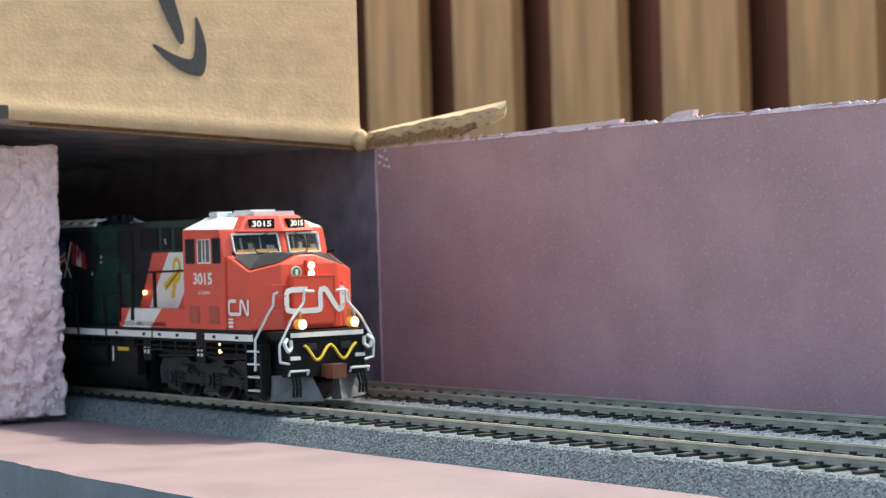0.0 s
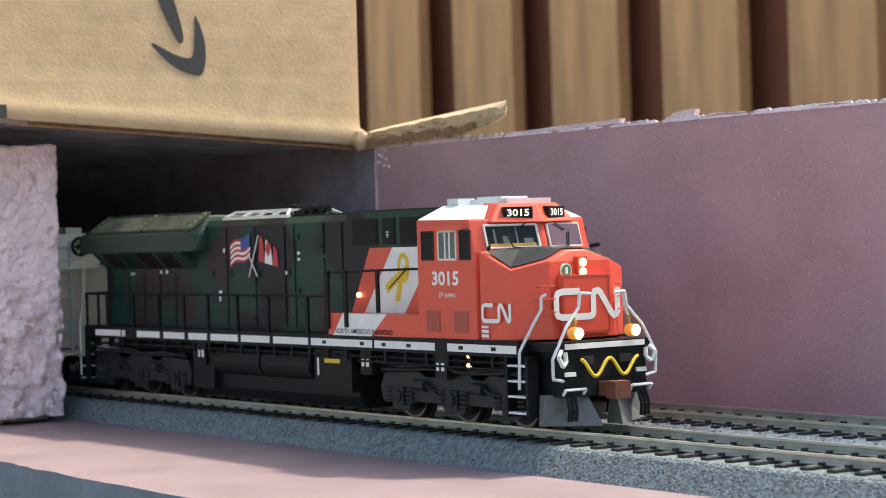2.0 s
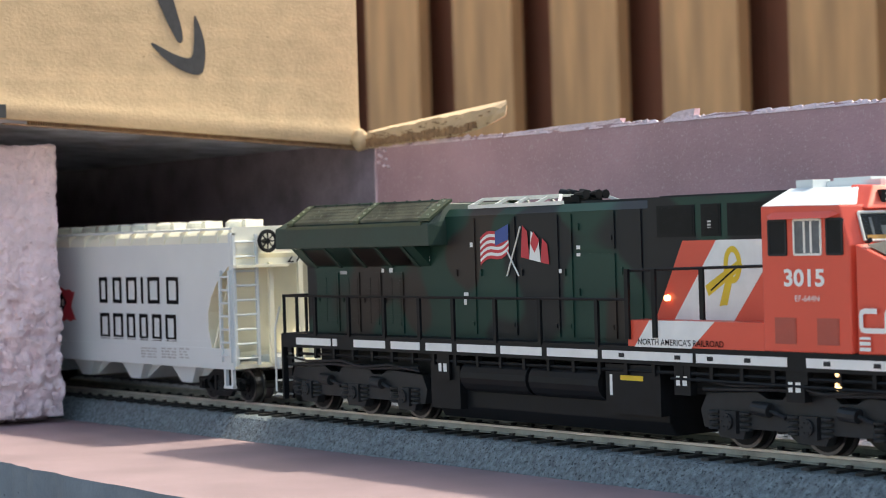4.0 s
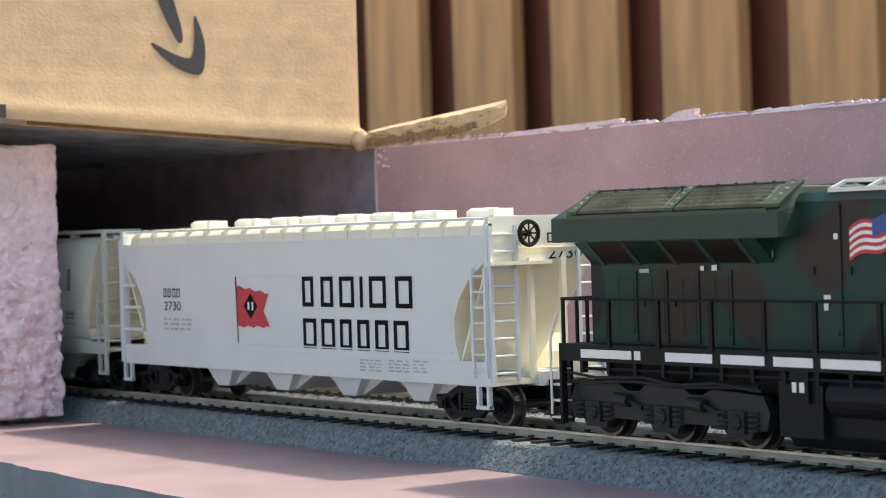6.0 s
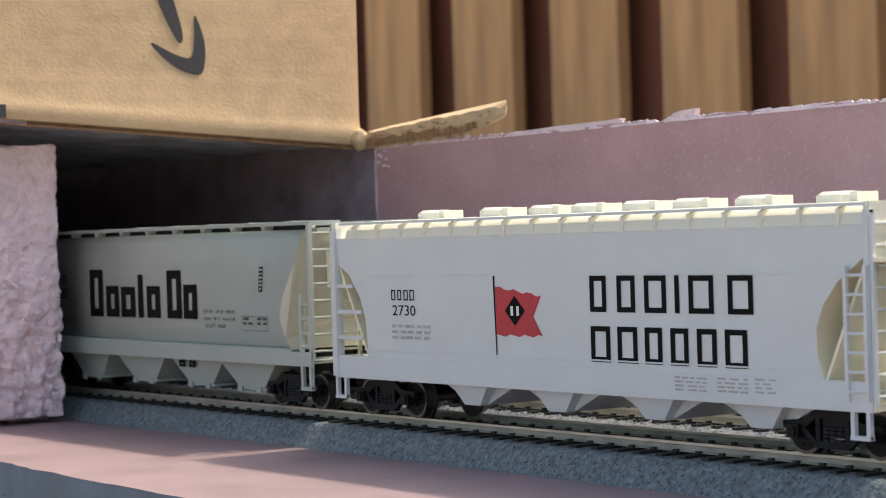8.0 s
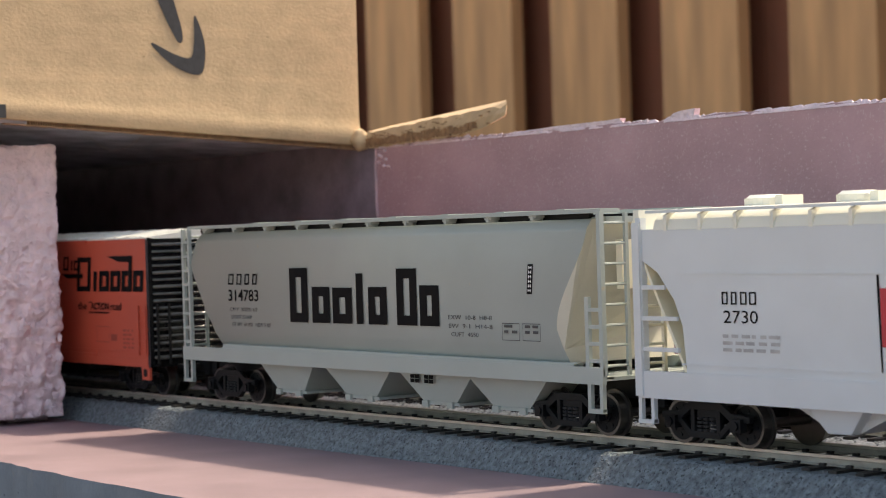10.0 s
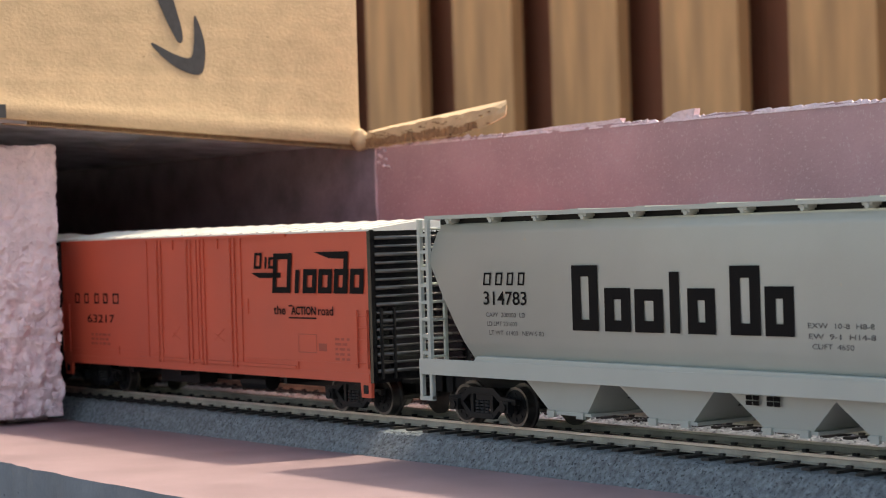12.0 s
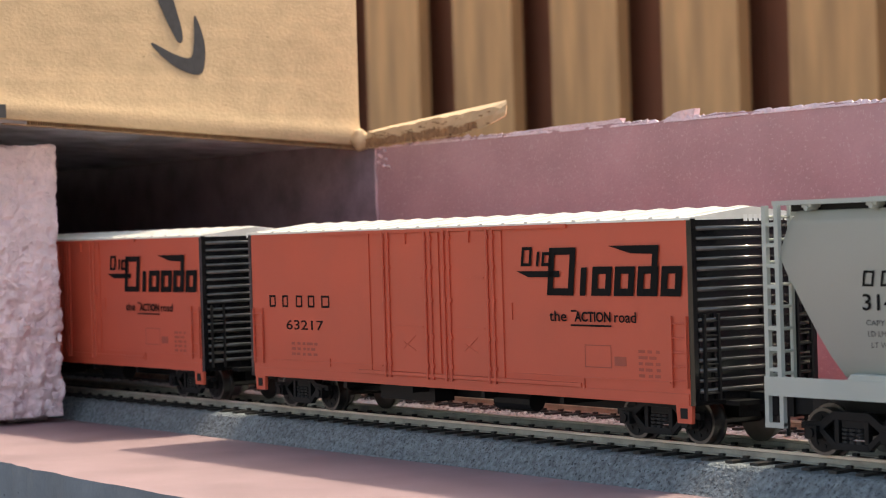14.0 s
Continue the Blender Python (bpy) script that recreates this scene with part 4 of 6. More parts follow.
    solid(bm, nose, [(0, 1, 7, 6), (1, 2, 8, 7), (2, 3, 11, 8), (8, 11, 10, 9), (3, 4, 12, 11), (4, 5, 13, 12), (0, 5, 4, 3, 2, 1), (0, 6, 14, 15, 13, 5),
                     (6, 7, 14), (7, 8, 14), (8, 9, 14), (9, 10, 15, 14), (10, 11, 15), (11, 12, 15), (12, 13, 15)])
    P("nose", bm, RED, "orange-red short nose", bevel=0.35)
    bm = fresh()
    g = [(105.6, -16.0, 41.9), (114.6, -16.1, 38.2), (118.6, -9.0, 39.95), (117.4, -2.9, 42.2), (105.4, -6.2, 42.9)]
    g += [(x, -y, z) for x, y, z in g]
    solid(bm, g, [(0, 1, 4), (1, 2, 4), (2, 3, 4), (3, 8, 9, 4), (5, 6, 9), (6, 7, 9), (7, 8, 9)])
    P("anti_glare_panel", bm, DARK_GREY, "matt grey anti-glare panel")
    bm = fresh()
    boxed(bm, 120.2, 122.4, -7.2, 7.2, 22, 36.0)
    P("nose_door", bm, RED, "nose door", bevel=0.3)
    bm = fresh()
    boxed(bm, 119.3, 121.4, -1.45, 1.45, 35.2, 40.2)
    P("headlight_housing", bm, RED, bevel=0.3)
    for z in (36.5, 38.8):
        bm = fresh()
        rod(bm, (121.3, 0, z), (121.6, 0, z), 1.0, 16)
        P("headlight", bm, GLOW, "lit warm headlight")
    bm = fresh()
    rod(bm, (120.5, -4.6, 37.0), (120.9, -4.6, 37.0), 1.7, 20)
    emblem = P("nose_emblem", bm, PALE_PRINT, "small round emblem")
    bm = fresh()
    rod(bm, (120.9, -4.6, 37.0), (121.0, -4.6, 37.0), 1.4, 16)
    part("disc", bm, GREEN_PRINT, emblem)
    mark("bar", [rect(-0.4, 0.4, -0.8, 0.8)], (121.05, -4.6, 37.0), PALE_PRINT, emblem, FRONT)
    for s in (-1, 1):
        for z in (27.5, 30.5, 33.5):
            bm = fresh()
            wire(bm, [(119.2, s * 12.6, z), (120.2, s * 12.4, z), (122.6, s * 9.6, z), (121.8, s * 9.4, z)], 0.22, 5)
            P("grab_iron", bm, RED)
        bm = fresh()
        boxed(bm, 128.4, 129.4, *sorted((s * 4.0, s * 7.4)), 15.4, 17.2)
        P("cable_socket", bm, DARK_GREY, bevel=0.2)
        bm = fresh()
        wire(bm, [(128.8, s * 13.2, 18.8), (129.6, s * 14.6, 17.4), (129.6, s * 13.4, 15.2), (129.0, s * 12.0, 16.2), (129.0, s * 12.2, 18.4)], 0.55, 6)
        P("hose_loop", bm, WHITE, "white hose loop")
        bm = fresh()
        boxed(bm, 128.5, 129.1, *sorted((s * 9.2, s * 12.2)), 12.8, 13.8)
        P("front_label", bm, PALE_PRINT)
        bm = fresh()
        rod(bm, (105.5, s * 15.6, 42.4), (107.5, s * 17.0, 42.8), 0.5, 6)
        P("rear_view_mirror", bm, BLACK)
    bm = fresh()
    for a, b, z0, z1 in ((-7.0, 7.0, 22.3, 22.6), (-7.0, 7.0, 35.3, 35.6), (-7.0, -6.7, 22.6, 35.3), (6.7, 7.0, 22.6, 35.3)):
        boxed(bm, 122.38, 122.46, a, b, z0, z1)
    P("door_seam", bm, DULL_PRINT)
    # the ribbon emblem on the nose and cab side, as bands
    path = [(6.0, 6.8), (2.0, 6.8), (1.1, 6.4), (0.8, 5.6), (0.8, 2.0), (1.1, 1.2), (2.0, 0.8), (8.2, 0.8), (8.8, 1.1), (9.0, 1.8), (9.0, 5.8), (9.3, 6.6), (10.0, 6.8), (10.6, 6.3),
            (13.0, 1.4), (13.6, 0.8), (14.2, 1.1), (14.4, 1.8), (14.4, 7.4)]
    mark("white_band_emblem", ribbon(path, 1.55, 1.36, 1.0, -10.2), (122.52, 0, 25.3), PALE_PRINT, loco, FRONT, "white continuous band emblem")
    mark("white_band_emblem", ribbon(path, 1.0, 0.78, 0.62, 0.0), (104.7, -17.8, 25.1), PALE_PRINT, loco, SIDE, "white continuous band emblem")
    # windscreen, side windows
    up = Vector((102.2 - 104.5, 0, 49.6 - 41.8)).normalized()
    for s in (-1, 1):
        y0, y1 = sorted((s * 1.6, s * 14.4))
        bm = fresh()

        def ws(t, y, out):
            return (108 - 5.4 * abs(y) / 17.7 + up.x * t + out, y, 41.8 + up.z * t)

        def slab(t0, t1, a, b):
            q = [ws(t0, a, 0.3), ws(t0, b, 0.3), ws(t1, b, 0.3), ws(t1, a, 0.3)]
            solid(bm, q + [(x + 0.15, y, z) for x, y, z in q], [(0, 1, 2, 3), (4, 5, 6, 7), (0, 1, 5, 4), (1, 2, 6, 5), (2, 3, 7, 6), (3, 0, 4, 7)])
        o = [ws(0.9, y0, 0.35), ws(0.9, y1, 0.35), ws(6.6, y1, 0.35), ws(6.6, y0, 0.35)]
        for (a, b) in zip(o, o[1:] + o[:1]):
            rod(bm, a, b, 0.3, 6)
        frame_ob = P("windscreen_frame", bm, SILVER, "bright rimmed windscreen frame")
        bm = fresh()
        q = [ws(0.9, y0, 0.25), ws(0.9, y1, 0.25), ws(6.6, y1, 0.25), ws(6.6, y0, 0.25)]
        solid(bm, q, [(0, 1, 2, 3)])
        part("backing", bm, BLACK, frame_ob, "dark cab interior")
        bm = fresh()
        slab(1.0, 2.0, y0 + 0.8, y1 - 0.8)
        part("dashboard", bm, AMBER, frame_ob, "amber lit dashboard")
        for k, (w, h) in enumerate(((0.5, 4.2), (1.6, 2.2), (0.35, 4.6), (2.2, 1.4))):
            bm = fresh()
            c = y0 + 2.2 + k * 2.7
            slab(2.0, 2.0 + h * 0.85, c - w / 2, c + w / 2)
            part("cab_fitting", bm, MID_GREY, frame_ob)
        bm = fresh()
        solid(bm, [ws(0.9, y0, 0.6), ws(0.9, y1, 0.6), ws(6.6, y1, 0.6), ws(6.6, y0, 0.6)], [(0, 1, 2, 3)])
        part("pane", bm, GLASS, frame_ob, "clear windscreen pane").visible_shadow = False
        bm = fresh()
        wire(bm, [ws(0.5, s * 2.5, 1.2), ws(1.0, s * 8.5, 0.9), ws(4.4, s * 9.5, 0.9)], 0.18, 5)
        wire(bm, [ws(6.8, s * 4.5, 1.0), ws(5.0, s * 8.0, 0.9)], 0.16, 5)
        P("wiper", bm, BLACK)
        for a, b in ((81.2, 86.0), (88.2, 95.4), (97.0, 101.0)):
            bm = fresh()
            y = s * 17.72
            for p0, p1 in (((a, y, 40.2), (b, y, 40.2)), ((b, y, 40.2), (b, y, 47.0)), ((b, y, 47.0), (a, y, 47.0)), ((a, y, 47.0), (a, y, 40.2))):
                rod(bm, p0, p1, 0.32, 4)
            fr = P("side_window_frame", bm, DARK_GREY if b - a < 6 else SILVER, "side cab window")
            bm = fresh()
            boxed(bm, a, b, *sorted((s * 17.7, s * 17.85)), 40.2, 47.0)
            # only the wide middle pane carries the painted window light
            part("pane", bm, GREY_PANE if 6 < b - a else BLACK, fr, "opaque side pane, the wide one grey for light in the glass")
            if b - a > 6:
                for x in (a + 2.6, a + 4.4):
                    bm = fresh()
                    boxed(bm, x, x + 0.5, *sorted((s * 17.86, s * 17.98)), 40.5, 46.7)
                    part("mullion", bm, SILVER, fr)
        bm = fresh()
        solid(bm, [(80.5, s * 17.8, 48.0), (100.5, s * 17.8, 48.0), (98.5, s * 19.0, 47.2), (82.5, s * 19.0, 47.2), (82.5, s * 17.8, 48.6), (98.5, s * 17.8, 48.6)],
              [(0, 1, 2, 3), (3, 2, 5, 4), (0, 3, 4), (1, 5, 2)])
        P("sun_shade", bm, RED)
    lettering("3015", (85.1, -17.8, 33.9), 11.0, 3.5, PALE_PRINT, loco, SIDE, 0.03, "cab_number")
    lettering("EF-644N", (88.0, -17.8, 31.0), 6.6, 1.2, PALE_PRINT, loco, SIDE, 0.0, "class_lettering")
    for a in (82.3, 93.8):
        bm = fresh()
        boxed(bm, a, a + 5.8, -17.82, -17.6, 22.6, 27.8)
        for k in range(8):
            boxed(bm, a + 0.3, a + 5.5, -17.95, -17.8, 23 + k * 0.6, 23.3 + k * 0.6)
        P("cab_vent", bm, material("vent_red", (0.42, 0.085, 0.06), 0.5, var=0.1), "square vent grille in the cab side")
    mark("data_plate", [rect(0, 2.8, 0, 0.7), rect(0, 2.8, 1.1, 1.8), rect(0, 2.8, 2.2, 2.7)], (104.8, -17.8, 21.7), PALE_PRINT, loco)
    # red and white stripes on the hood, with the ribbon
    y = -11.85
    for name, mat in (("red_stripe", RED), ("white_stripe", PALE_PRINT)):
        bm = fresh()
        if name == "white_stripe":
            bx = [(46.0, 26.5), (64.4, 26.5), (72.5, 36), (79, 43.4), (59.6, 43.4)]
        else:
            bx = [(40.0, 26.5), (46.0, 26.5), (59.6, 43.4), (49.2, 43.4)]
        prism(bm, bx, "y", y, -11.5)
        P(name, bm, mat)
    bm = fresh()
    prism(bm, [(64.4, 26.5), (79, 26.5), (79, 43.4)], "y", y, -11.5)
    P("red_stripe", bm, RED)
    bm = fresh()
    boxed(bm, 37.2, 79, -17.5, 17.5, 21.0, 26.6)
    P("battery_box", bm, RED, "orange-red walkway cabinet", bevel=0.25)
    bm = fresh()
    prism(bm, [(39.4, 20.9), (57.2, 20.9), (64.6, 26.65), (44.4, 26.65)], "y", -17.62, -17.45)
    P("white_stripe", bm, PALE_PRINT)
    lettering("NORTH AMERICA'S RAILROAD", (40.6, -17.66, 21.4), 26.6, 1.35, PRINT, loco, SIDE, 0.01, "slogan")
    rib = fresh()
    for o in ring(64.4, 38.2, 2.7, 3.9, 1.3):
        flat(rib, o, 0.01)
    flat(rib, [(62.8, 36.6), (64.6, 36.0), (62.6, 29.8), (60.2, 29.6)], 0.02)
    flat(rib, [(66.6, 39.4), (67.6, 37.6), (57.0, 31.6), (56.0, 33.8)], 0.03)
    placed(rib, (0, -11.9, 0), SIDE)
    P("yellow_ribbon", rib, YELLOW, "printed yellow looped ribbon")
    mark("ribbon_print", [[(57.6, 33.0), (57.8, 32.7), (65.8, 37.5), (65.6, 37.9)]], (0, -11.95, 0), PRINT, loco)
    # crossed flags, as flat printed shapes
    def wave(x0, x1, z0, z1, k):
        top, bot = [], []
        for i in range(9):
            u = i / 8
            x = x0 + (x1 - x0) * u
            dz = 0.7 * math.sin(u * 6.28)
            top.append((x, z1 + dz + k * u))
            bot.append((x, z0 + dz + k * u))
        return bot + top[::-1]
    for i in range(9):
        h = 6.6 / 9
        mark("flag_stripe", [wave(-22.6, -11.4, 38.6 + i * h, 38.6 + (i + 1) * h, 3.0)], (0, -12.0, 0), FLAG_RED if i % 2 == 0 else PALE_PRINT, loco)
    mark("flag_canton", [[(-16.6, 43.2), (-11.4, 44.6), (-11.3, 48.3), (-16.6, 46.6)]], (0, -12.05, 0), BLUE, loco)
    for a, b, m_ in ((-6.8, -3.6, FLAG_RED), (-3.6, 0.6, PALE_PRINT), (0.6, 3.8, FLAG_RED)):
        k = -0.42
        mark("flag_band", [[(a, 40.4 + k * (a + 6.8) * 0.4), (b, 40.4 + k * (b + 6.8) * 0.4), (b - 0.6, 47.8 + k * (b + 6.8)), (a + 0.8, 47.8 + k * (a + 6.8))]], (0, -12.0, 0), m_, loco)
    mark("leaf_shape", [[(-1.5, 41.4), (-0.2, 43.2), (0.3, 44.4), (-1.0, 45.6), (-1.7, 46.4), (-2.4, 45.0), (-3.0, 43.6)]], (0, -12.08, 0), FLAG_RED, loco)
    bm = fresh()
    wire(bm, [(-12.2, -12.1, 36.0), (-6.6, -12.1, 47.6)], 0.22, 5)
    wire(bm, [(-7.6, -12.1, 36.0), (-12.0, -12.1, 42.0)], 0.22, 5)
    P("flag_poles", bm, SILVER)
    for x, z, w, h in ((13.6, 42.0, 1.9, 1.2), (13.6, 40.4, 1.9, 1.0), (7.0, 36.6, 1.5, 1.3), (-62, 37, 2.2, 1.6), (-65.5, 37, 1.6, 1.4), (-85, 36.6, 4.4, 1.2), (-46, 39.6, 3.0, 1.8), (-30, 31.2, 2.6, 1.2), (-30, 29, 1.6, 2.2), (57.0, 46.0, 1.6, 2.4), (-27, 43, 1.6, 1.6)):
        mark("data_plate", [rect(0, w * 0.72, 0, h * 0.72)], (x, -11.85, z), SMALL_PRINT if w > 4 else PALE_PRINT, loco)
    bm = fresh()
    rod(bm, (44.6, -12.0, 31.2), (44.6, -12.9, 31.2), 0.7, 10)
    P("marker_lamp", bm, GLOW_SOFT, "lit marker lamp")
    # handrails
    bm = fresh()
    for x in (-89.3, -73.1, -56.7, -41.3, -27.1, -10.3, 6.5, 26.8):
        for s in (-1, 1):
            boxed(bm, x - 0.55, x + 0.55, s * 17.4 - 0.35, s * 17.4 + 0.35, 20.5, 31.0)
    for s in (-1, 1):
        wire(bm, [(-104, s * 17.4, 31.0), (37.7, s * 17.4, 31.0), (37.7, s * 17.4, 37.3), (79, s * 17.4, 38.0)], 0.34)
        for x, z in ((37.7, 22.5), (46.5, 23.0), (61.4, 27.0)):
            boxed(bm, x - 0.6, x + 0.6, s * 17.9 - 0.3, s * 17.9 + 0.3, z, 37.6)
    P("side_handrail", bm, BLACK, "black side handrails and posts")
    for y in (-17, -13, -10, -7, 7, 10, 13, 17):
        bm = fresh()
        rod(bm, (-105.5, y, 20.5), (-105.5, y, 31), 0.45, 6)
        P("rear_rail_post", bm, BLACK)
    bm = fresh()
    wire(bm, [(-105.5, -17.4, 31), (-105.5, 17.4, 31)], 0.4)
    P("rear_handrail", bm, BLACK)
    for s in (-1, 1):
        bm = fresh()
        wire(bm, [(118.0, s * 17.2, 9.8), (118.4, s * 17.2, 18.5), (120.6, s * 14.2, 25.5), (121.0, s * 12.6, 28), (121.0, s * 12.4, 31.0), (121.4, s * 11.2, 31.6)], 0.38, 8)
        P("front_grab_iron", bm, WHITE, "white painted front handrail")
        bm = fresh()
        wire(bm, [(128.4, s * 12.4, 11.8), (128.4, s * 15.4, 12.4), (128.6, s * 15.6, 17), (128.6, s * 11.5, 24.0), (128.2, s * 7.2, 28.5), (128.2, s * 6.8, 31.8), (128.2, s * 3.6, 31.6)], 0.38, 8)
        P("front_grab_iron", bm, WHITE, "white painted front handrail")
        bm = fresh()
        rod(bm, (127.2, s * 8.6, 22.6), (129.7, s * 8.6, 22.6), 1.45, 16)
        beacon = fresh()
        rod(beacon, (127.6, s * 8.2, 24.0), (127.6, s * 8.2, 24.9), 0.5, 8)
        rod(beacon, (127.6, s * 8.2, 24.9), (127.6, s * 8.2, 26.2), 0.75, 10, 0.45)
        P("amber_beacon", beacon, AMBER, "small amber beacon lens")
        lampo = P("ditch_light", bm, GLOW_AMBER, "lit ditch light over the pilot")
        bm = fresh()
        rod(bm, (129.6, s * 8.6, 22.6), (130.0, s * 8.6, 22.6), 1.25, 16)
        part("lens", bm, GLOW, lampo)
        bm = fresh()
        for z in (4.0, 7.8, 11.4, 15.0):
            boxed(bm, 113.6, 120.2, *sorted((s * 14.6, s * 17.2)), z, z + 0.5)
        P("boarding_step", bm, WHITE, "white edged boarding steps")
        bm = fresh()
        boxed(bm, 112.6, 113.4, *sorted((s * 14, s * 17.2)), 3.2, 17.2)
        boxed(bm, 120.4, 121.2, *sorted((s * 14, s * 17.2)), 3.2, 17.2)
        boxed(bm, 113.4, 120.4, *sorted((s * 13.6, s * 14.4)), 3.2, 17.2)
        P("step_well", bm, BLACK)
        bm = fresh()
        for z in (4.0, 7.8, 11.4, 15.0):
            boxed(bm, -110.5, -106.6, *sorted((s * 14.2, s * 17.2)), z, z + 0.4)
        wire(bm, [(-109.6, s * 17.6, 5), (-109.6, s * 17.6, 22), (-107, s * 17.6, 28)], 0.3)
        P("boarding_step", bm, SILVER)
        bm = fresh()
        boxed(bm, -106.9, -106.1, *sorted((s * 15.8, s * 17.4)), 3.0, 20.8)
        boxed(bm, -110.9, -106.9, *sorted((s * 13.4, s * 14.2)), 3.0, 20.8)
        P("step_well", bm, BLACK)
        for k in range(3):
            bm = fresh()
            wire(bm, [(128.8, s * (9.6 + k * 1.1), 8.4), (129.8, s * (9.8 + k * 1.1), 5.4), (129.4, s * (9.8 + k * 1.1), 2.6)], 0.4, 6)
            P("brake_hose", bm, BLACK, "black brake hose")
        bm = fresh()
        wire(bm, [(128.9, s * 7, 8.6), (129.8, s * 7, 9.8), (129.8, s * 13, 9.8), (128.9, s * 13, 8.6)], 0.36, 6)
        P("cut_lever", bm, WHITE)
    # pilot and platform
    bm = fresh()
    boxed(bm, 116, 128.6, -14.5, 14.5, 18.6, 20.6)
    boxed(bm, 118, 128.4, -12.5, 12.5, 8, 18.6)
    P("front_platform", bm, BLACK, bevel=0.3)
    bm = fresh()
    boxed(bm, 128.6, 128.9, -12, 12, 19.0, 20.3)
    P("anticlimber_stripe", bm, PALE_PRINT)
    bm = fresh()
    for s in (-1, 1):
        solid(bm, [(127, s * 4.5, 8.5), (124, s * 14.5, 8.5), (124, s * 15.5, 1.4), (131, s * 2.8, 1.0), (122, s * 14.5, 8.5), (122, s * 15, 1.4), (125, s * 4, 8.5), (125, s * 3, 1.0)],
              [(0, 1, 2, 3), (4, 5, 7, 6), (0, 1, 4, 6), (3, 2, 5, 7), (1, 2, 5, 4), (0, 3, 7, 6)])
    P("snow_plough", bm, MID_GREY, "grey pilot plough", bevel=0.2)
    bm = fresh()
    pts = []
    for i in range(73):
        u = i / 72
        pts.append((130.2, -8.6 + 17.2 * u, 14.2 + 2.0 * math.cos(u * 4 * math.pi) + 0.4))
    wire(bm, pts, 0.42, 10)
    P("yellow_cable", bm, YELLOW, "draped yellow control cable", smooth=True)
    bm = fresh()
    boxed(bm, 128, 132.5, -2.0, 2.0, 7.8, 11.2)
    boxed(bm, 131.4, 134.8, -2.4, 2.2, 7.4, 11.4)
    P("coupler", bm, RUST, "rust-brown coupler", bevel=0.9)
    coupler(loco, -106, -1, 9.0)
    # tank, reservoirs, trucks
    bm = fresh()
    prism(bm, [(-12, 1.6), (12, 1.6), (14, 4.5), (14, 9), (11, 12.5), (-11, 12.5), (-14, 9), (-14, 4.5)], "x", -39, 46)
    P("fuel_tank", bm, BLACK, "black fuel tank", bevel=0.3)
    for a, b in ((-25, 0.4), (1.6, 26.5)):
        bm = fresh()
        for s in (-1, 1):
            rod(bm, (a, s * 13.5, 12.2), (b, s * 13.5, 12.2), 3.9, 18)
        P("air_reservoir", bm, BLACK, "black air reservoir", smooth=False)
    bm = fresh()
    boxed(bm, 28, 46, -16.4, -12, 6, 16.8)
    P("equipment_box", bm, BLACK, bevel=0.3)
    bm = fresh()
    boxed(bm, -39, -27, -16.0, -12, 4, 16.8)
    P("equipment_box", bm, BLACK, bevel=0.3)
    mark("tank_label", [rect(0, 7.5, 0, 1.1)], (33, -16.45, 13.4), YELLOW, loco)
    mark("tank_label", [rect(0, 0.9, 0, 4.6)], (29.4, -16.45, 10.0), PALE_PRINT, loco)
    for xs in ((-98.3, -75.4, -52.5), (65.1, 88.0, 110.8)):
        for x in xs:
            wheelset(loco, x, 6.0, 0)
        c = xs[1]
        bm = fresh()
        for s in (-1, 1):
            y0, y1 = sorted((s * 11.8, s * 14.2))
            o = [(-32, 8.0), (-30, 11.6), (-15, 12.4), (-12, 11.0), (-8, 11.0), (-5, 13.2), (5, 13.2), (8, 11.0), (12, 11.0), (15, 12.4), (30, 11.6), (32, 8.0), (31, 4.4), (27, 4.0), (26.4, 2.4), (19.4, 2.4), (18.6, 4.6),
                 (5, 4.6), (3.8, 2.4), (-3.8, 2.4), (-5, 4.6), (-18.6, 4.6), (-19.4, 2.4), (-26.4, 2.4), (-27, 4.0), (-31, 4.4)]
            prism(bm, [(c + a, b) for a, b in o], "y", y0, y1)
            for k in (-22.9, 0, 22.9):
                axle = fresh()
                boxed(axle, c + k - 2.4, c + k + 2.4, *sorted((s * 14.0, s * 15.2)), 3.6, 8.2)
                rod(axle, (c + k, s * 15.0, 6), (c + k, s * 15.8, 6), 1.7, 14)
                for q in range(6):
                    u, w = math.cos(q * math.pi / 3) * 1.15, math.sin(q * math.pi / 3) * 1.15
                    rod(axle, (c + k + u, s * 15.7, 6 + w), (c + k + u, s * 16.0, 6 + w), 0.22, 5)
                P("axle_box", axle, DARK_GREY, "dark grey axle box with a bolted cover")
                for d in (-4.6, 4.6):
                    for q in range(4):
                        rod(bm, (c + k + d, s * 14.2, 4.2 + q * 1.1), (c + k + d, s * 14.2, 4.8 + q * 1.1), 1.5, 10)
            wire(bm, [(c - 30, s * 15, 12.4), (c - 8, s * 15.4, 13.2), (c + 8, s * 15.4, 12.6), (c + 30, s * 15, 13.4)], 0.5, 6)
            for k in (-12, 12):
                brake = fresh()
                rod(brake, (c + k - 3, s * 15.2, 9.2), (c + k + 1.6, s * 15.2, 8.8), 1.4, 12)
                rod(brake, (c + k + 1.6, s * 15.2, 8.8), (c + k + 5.4, s * 14.8, 7.4), 0.45, 6)
                P("brake_cylinder", brake, TRUCK_GREY)
            pipe = fresh()
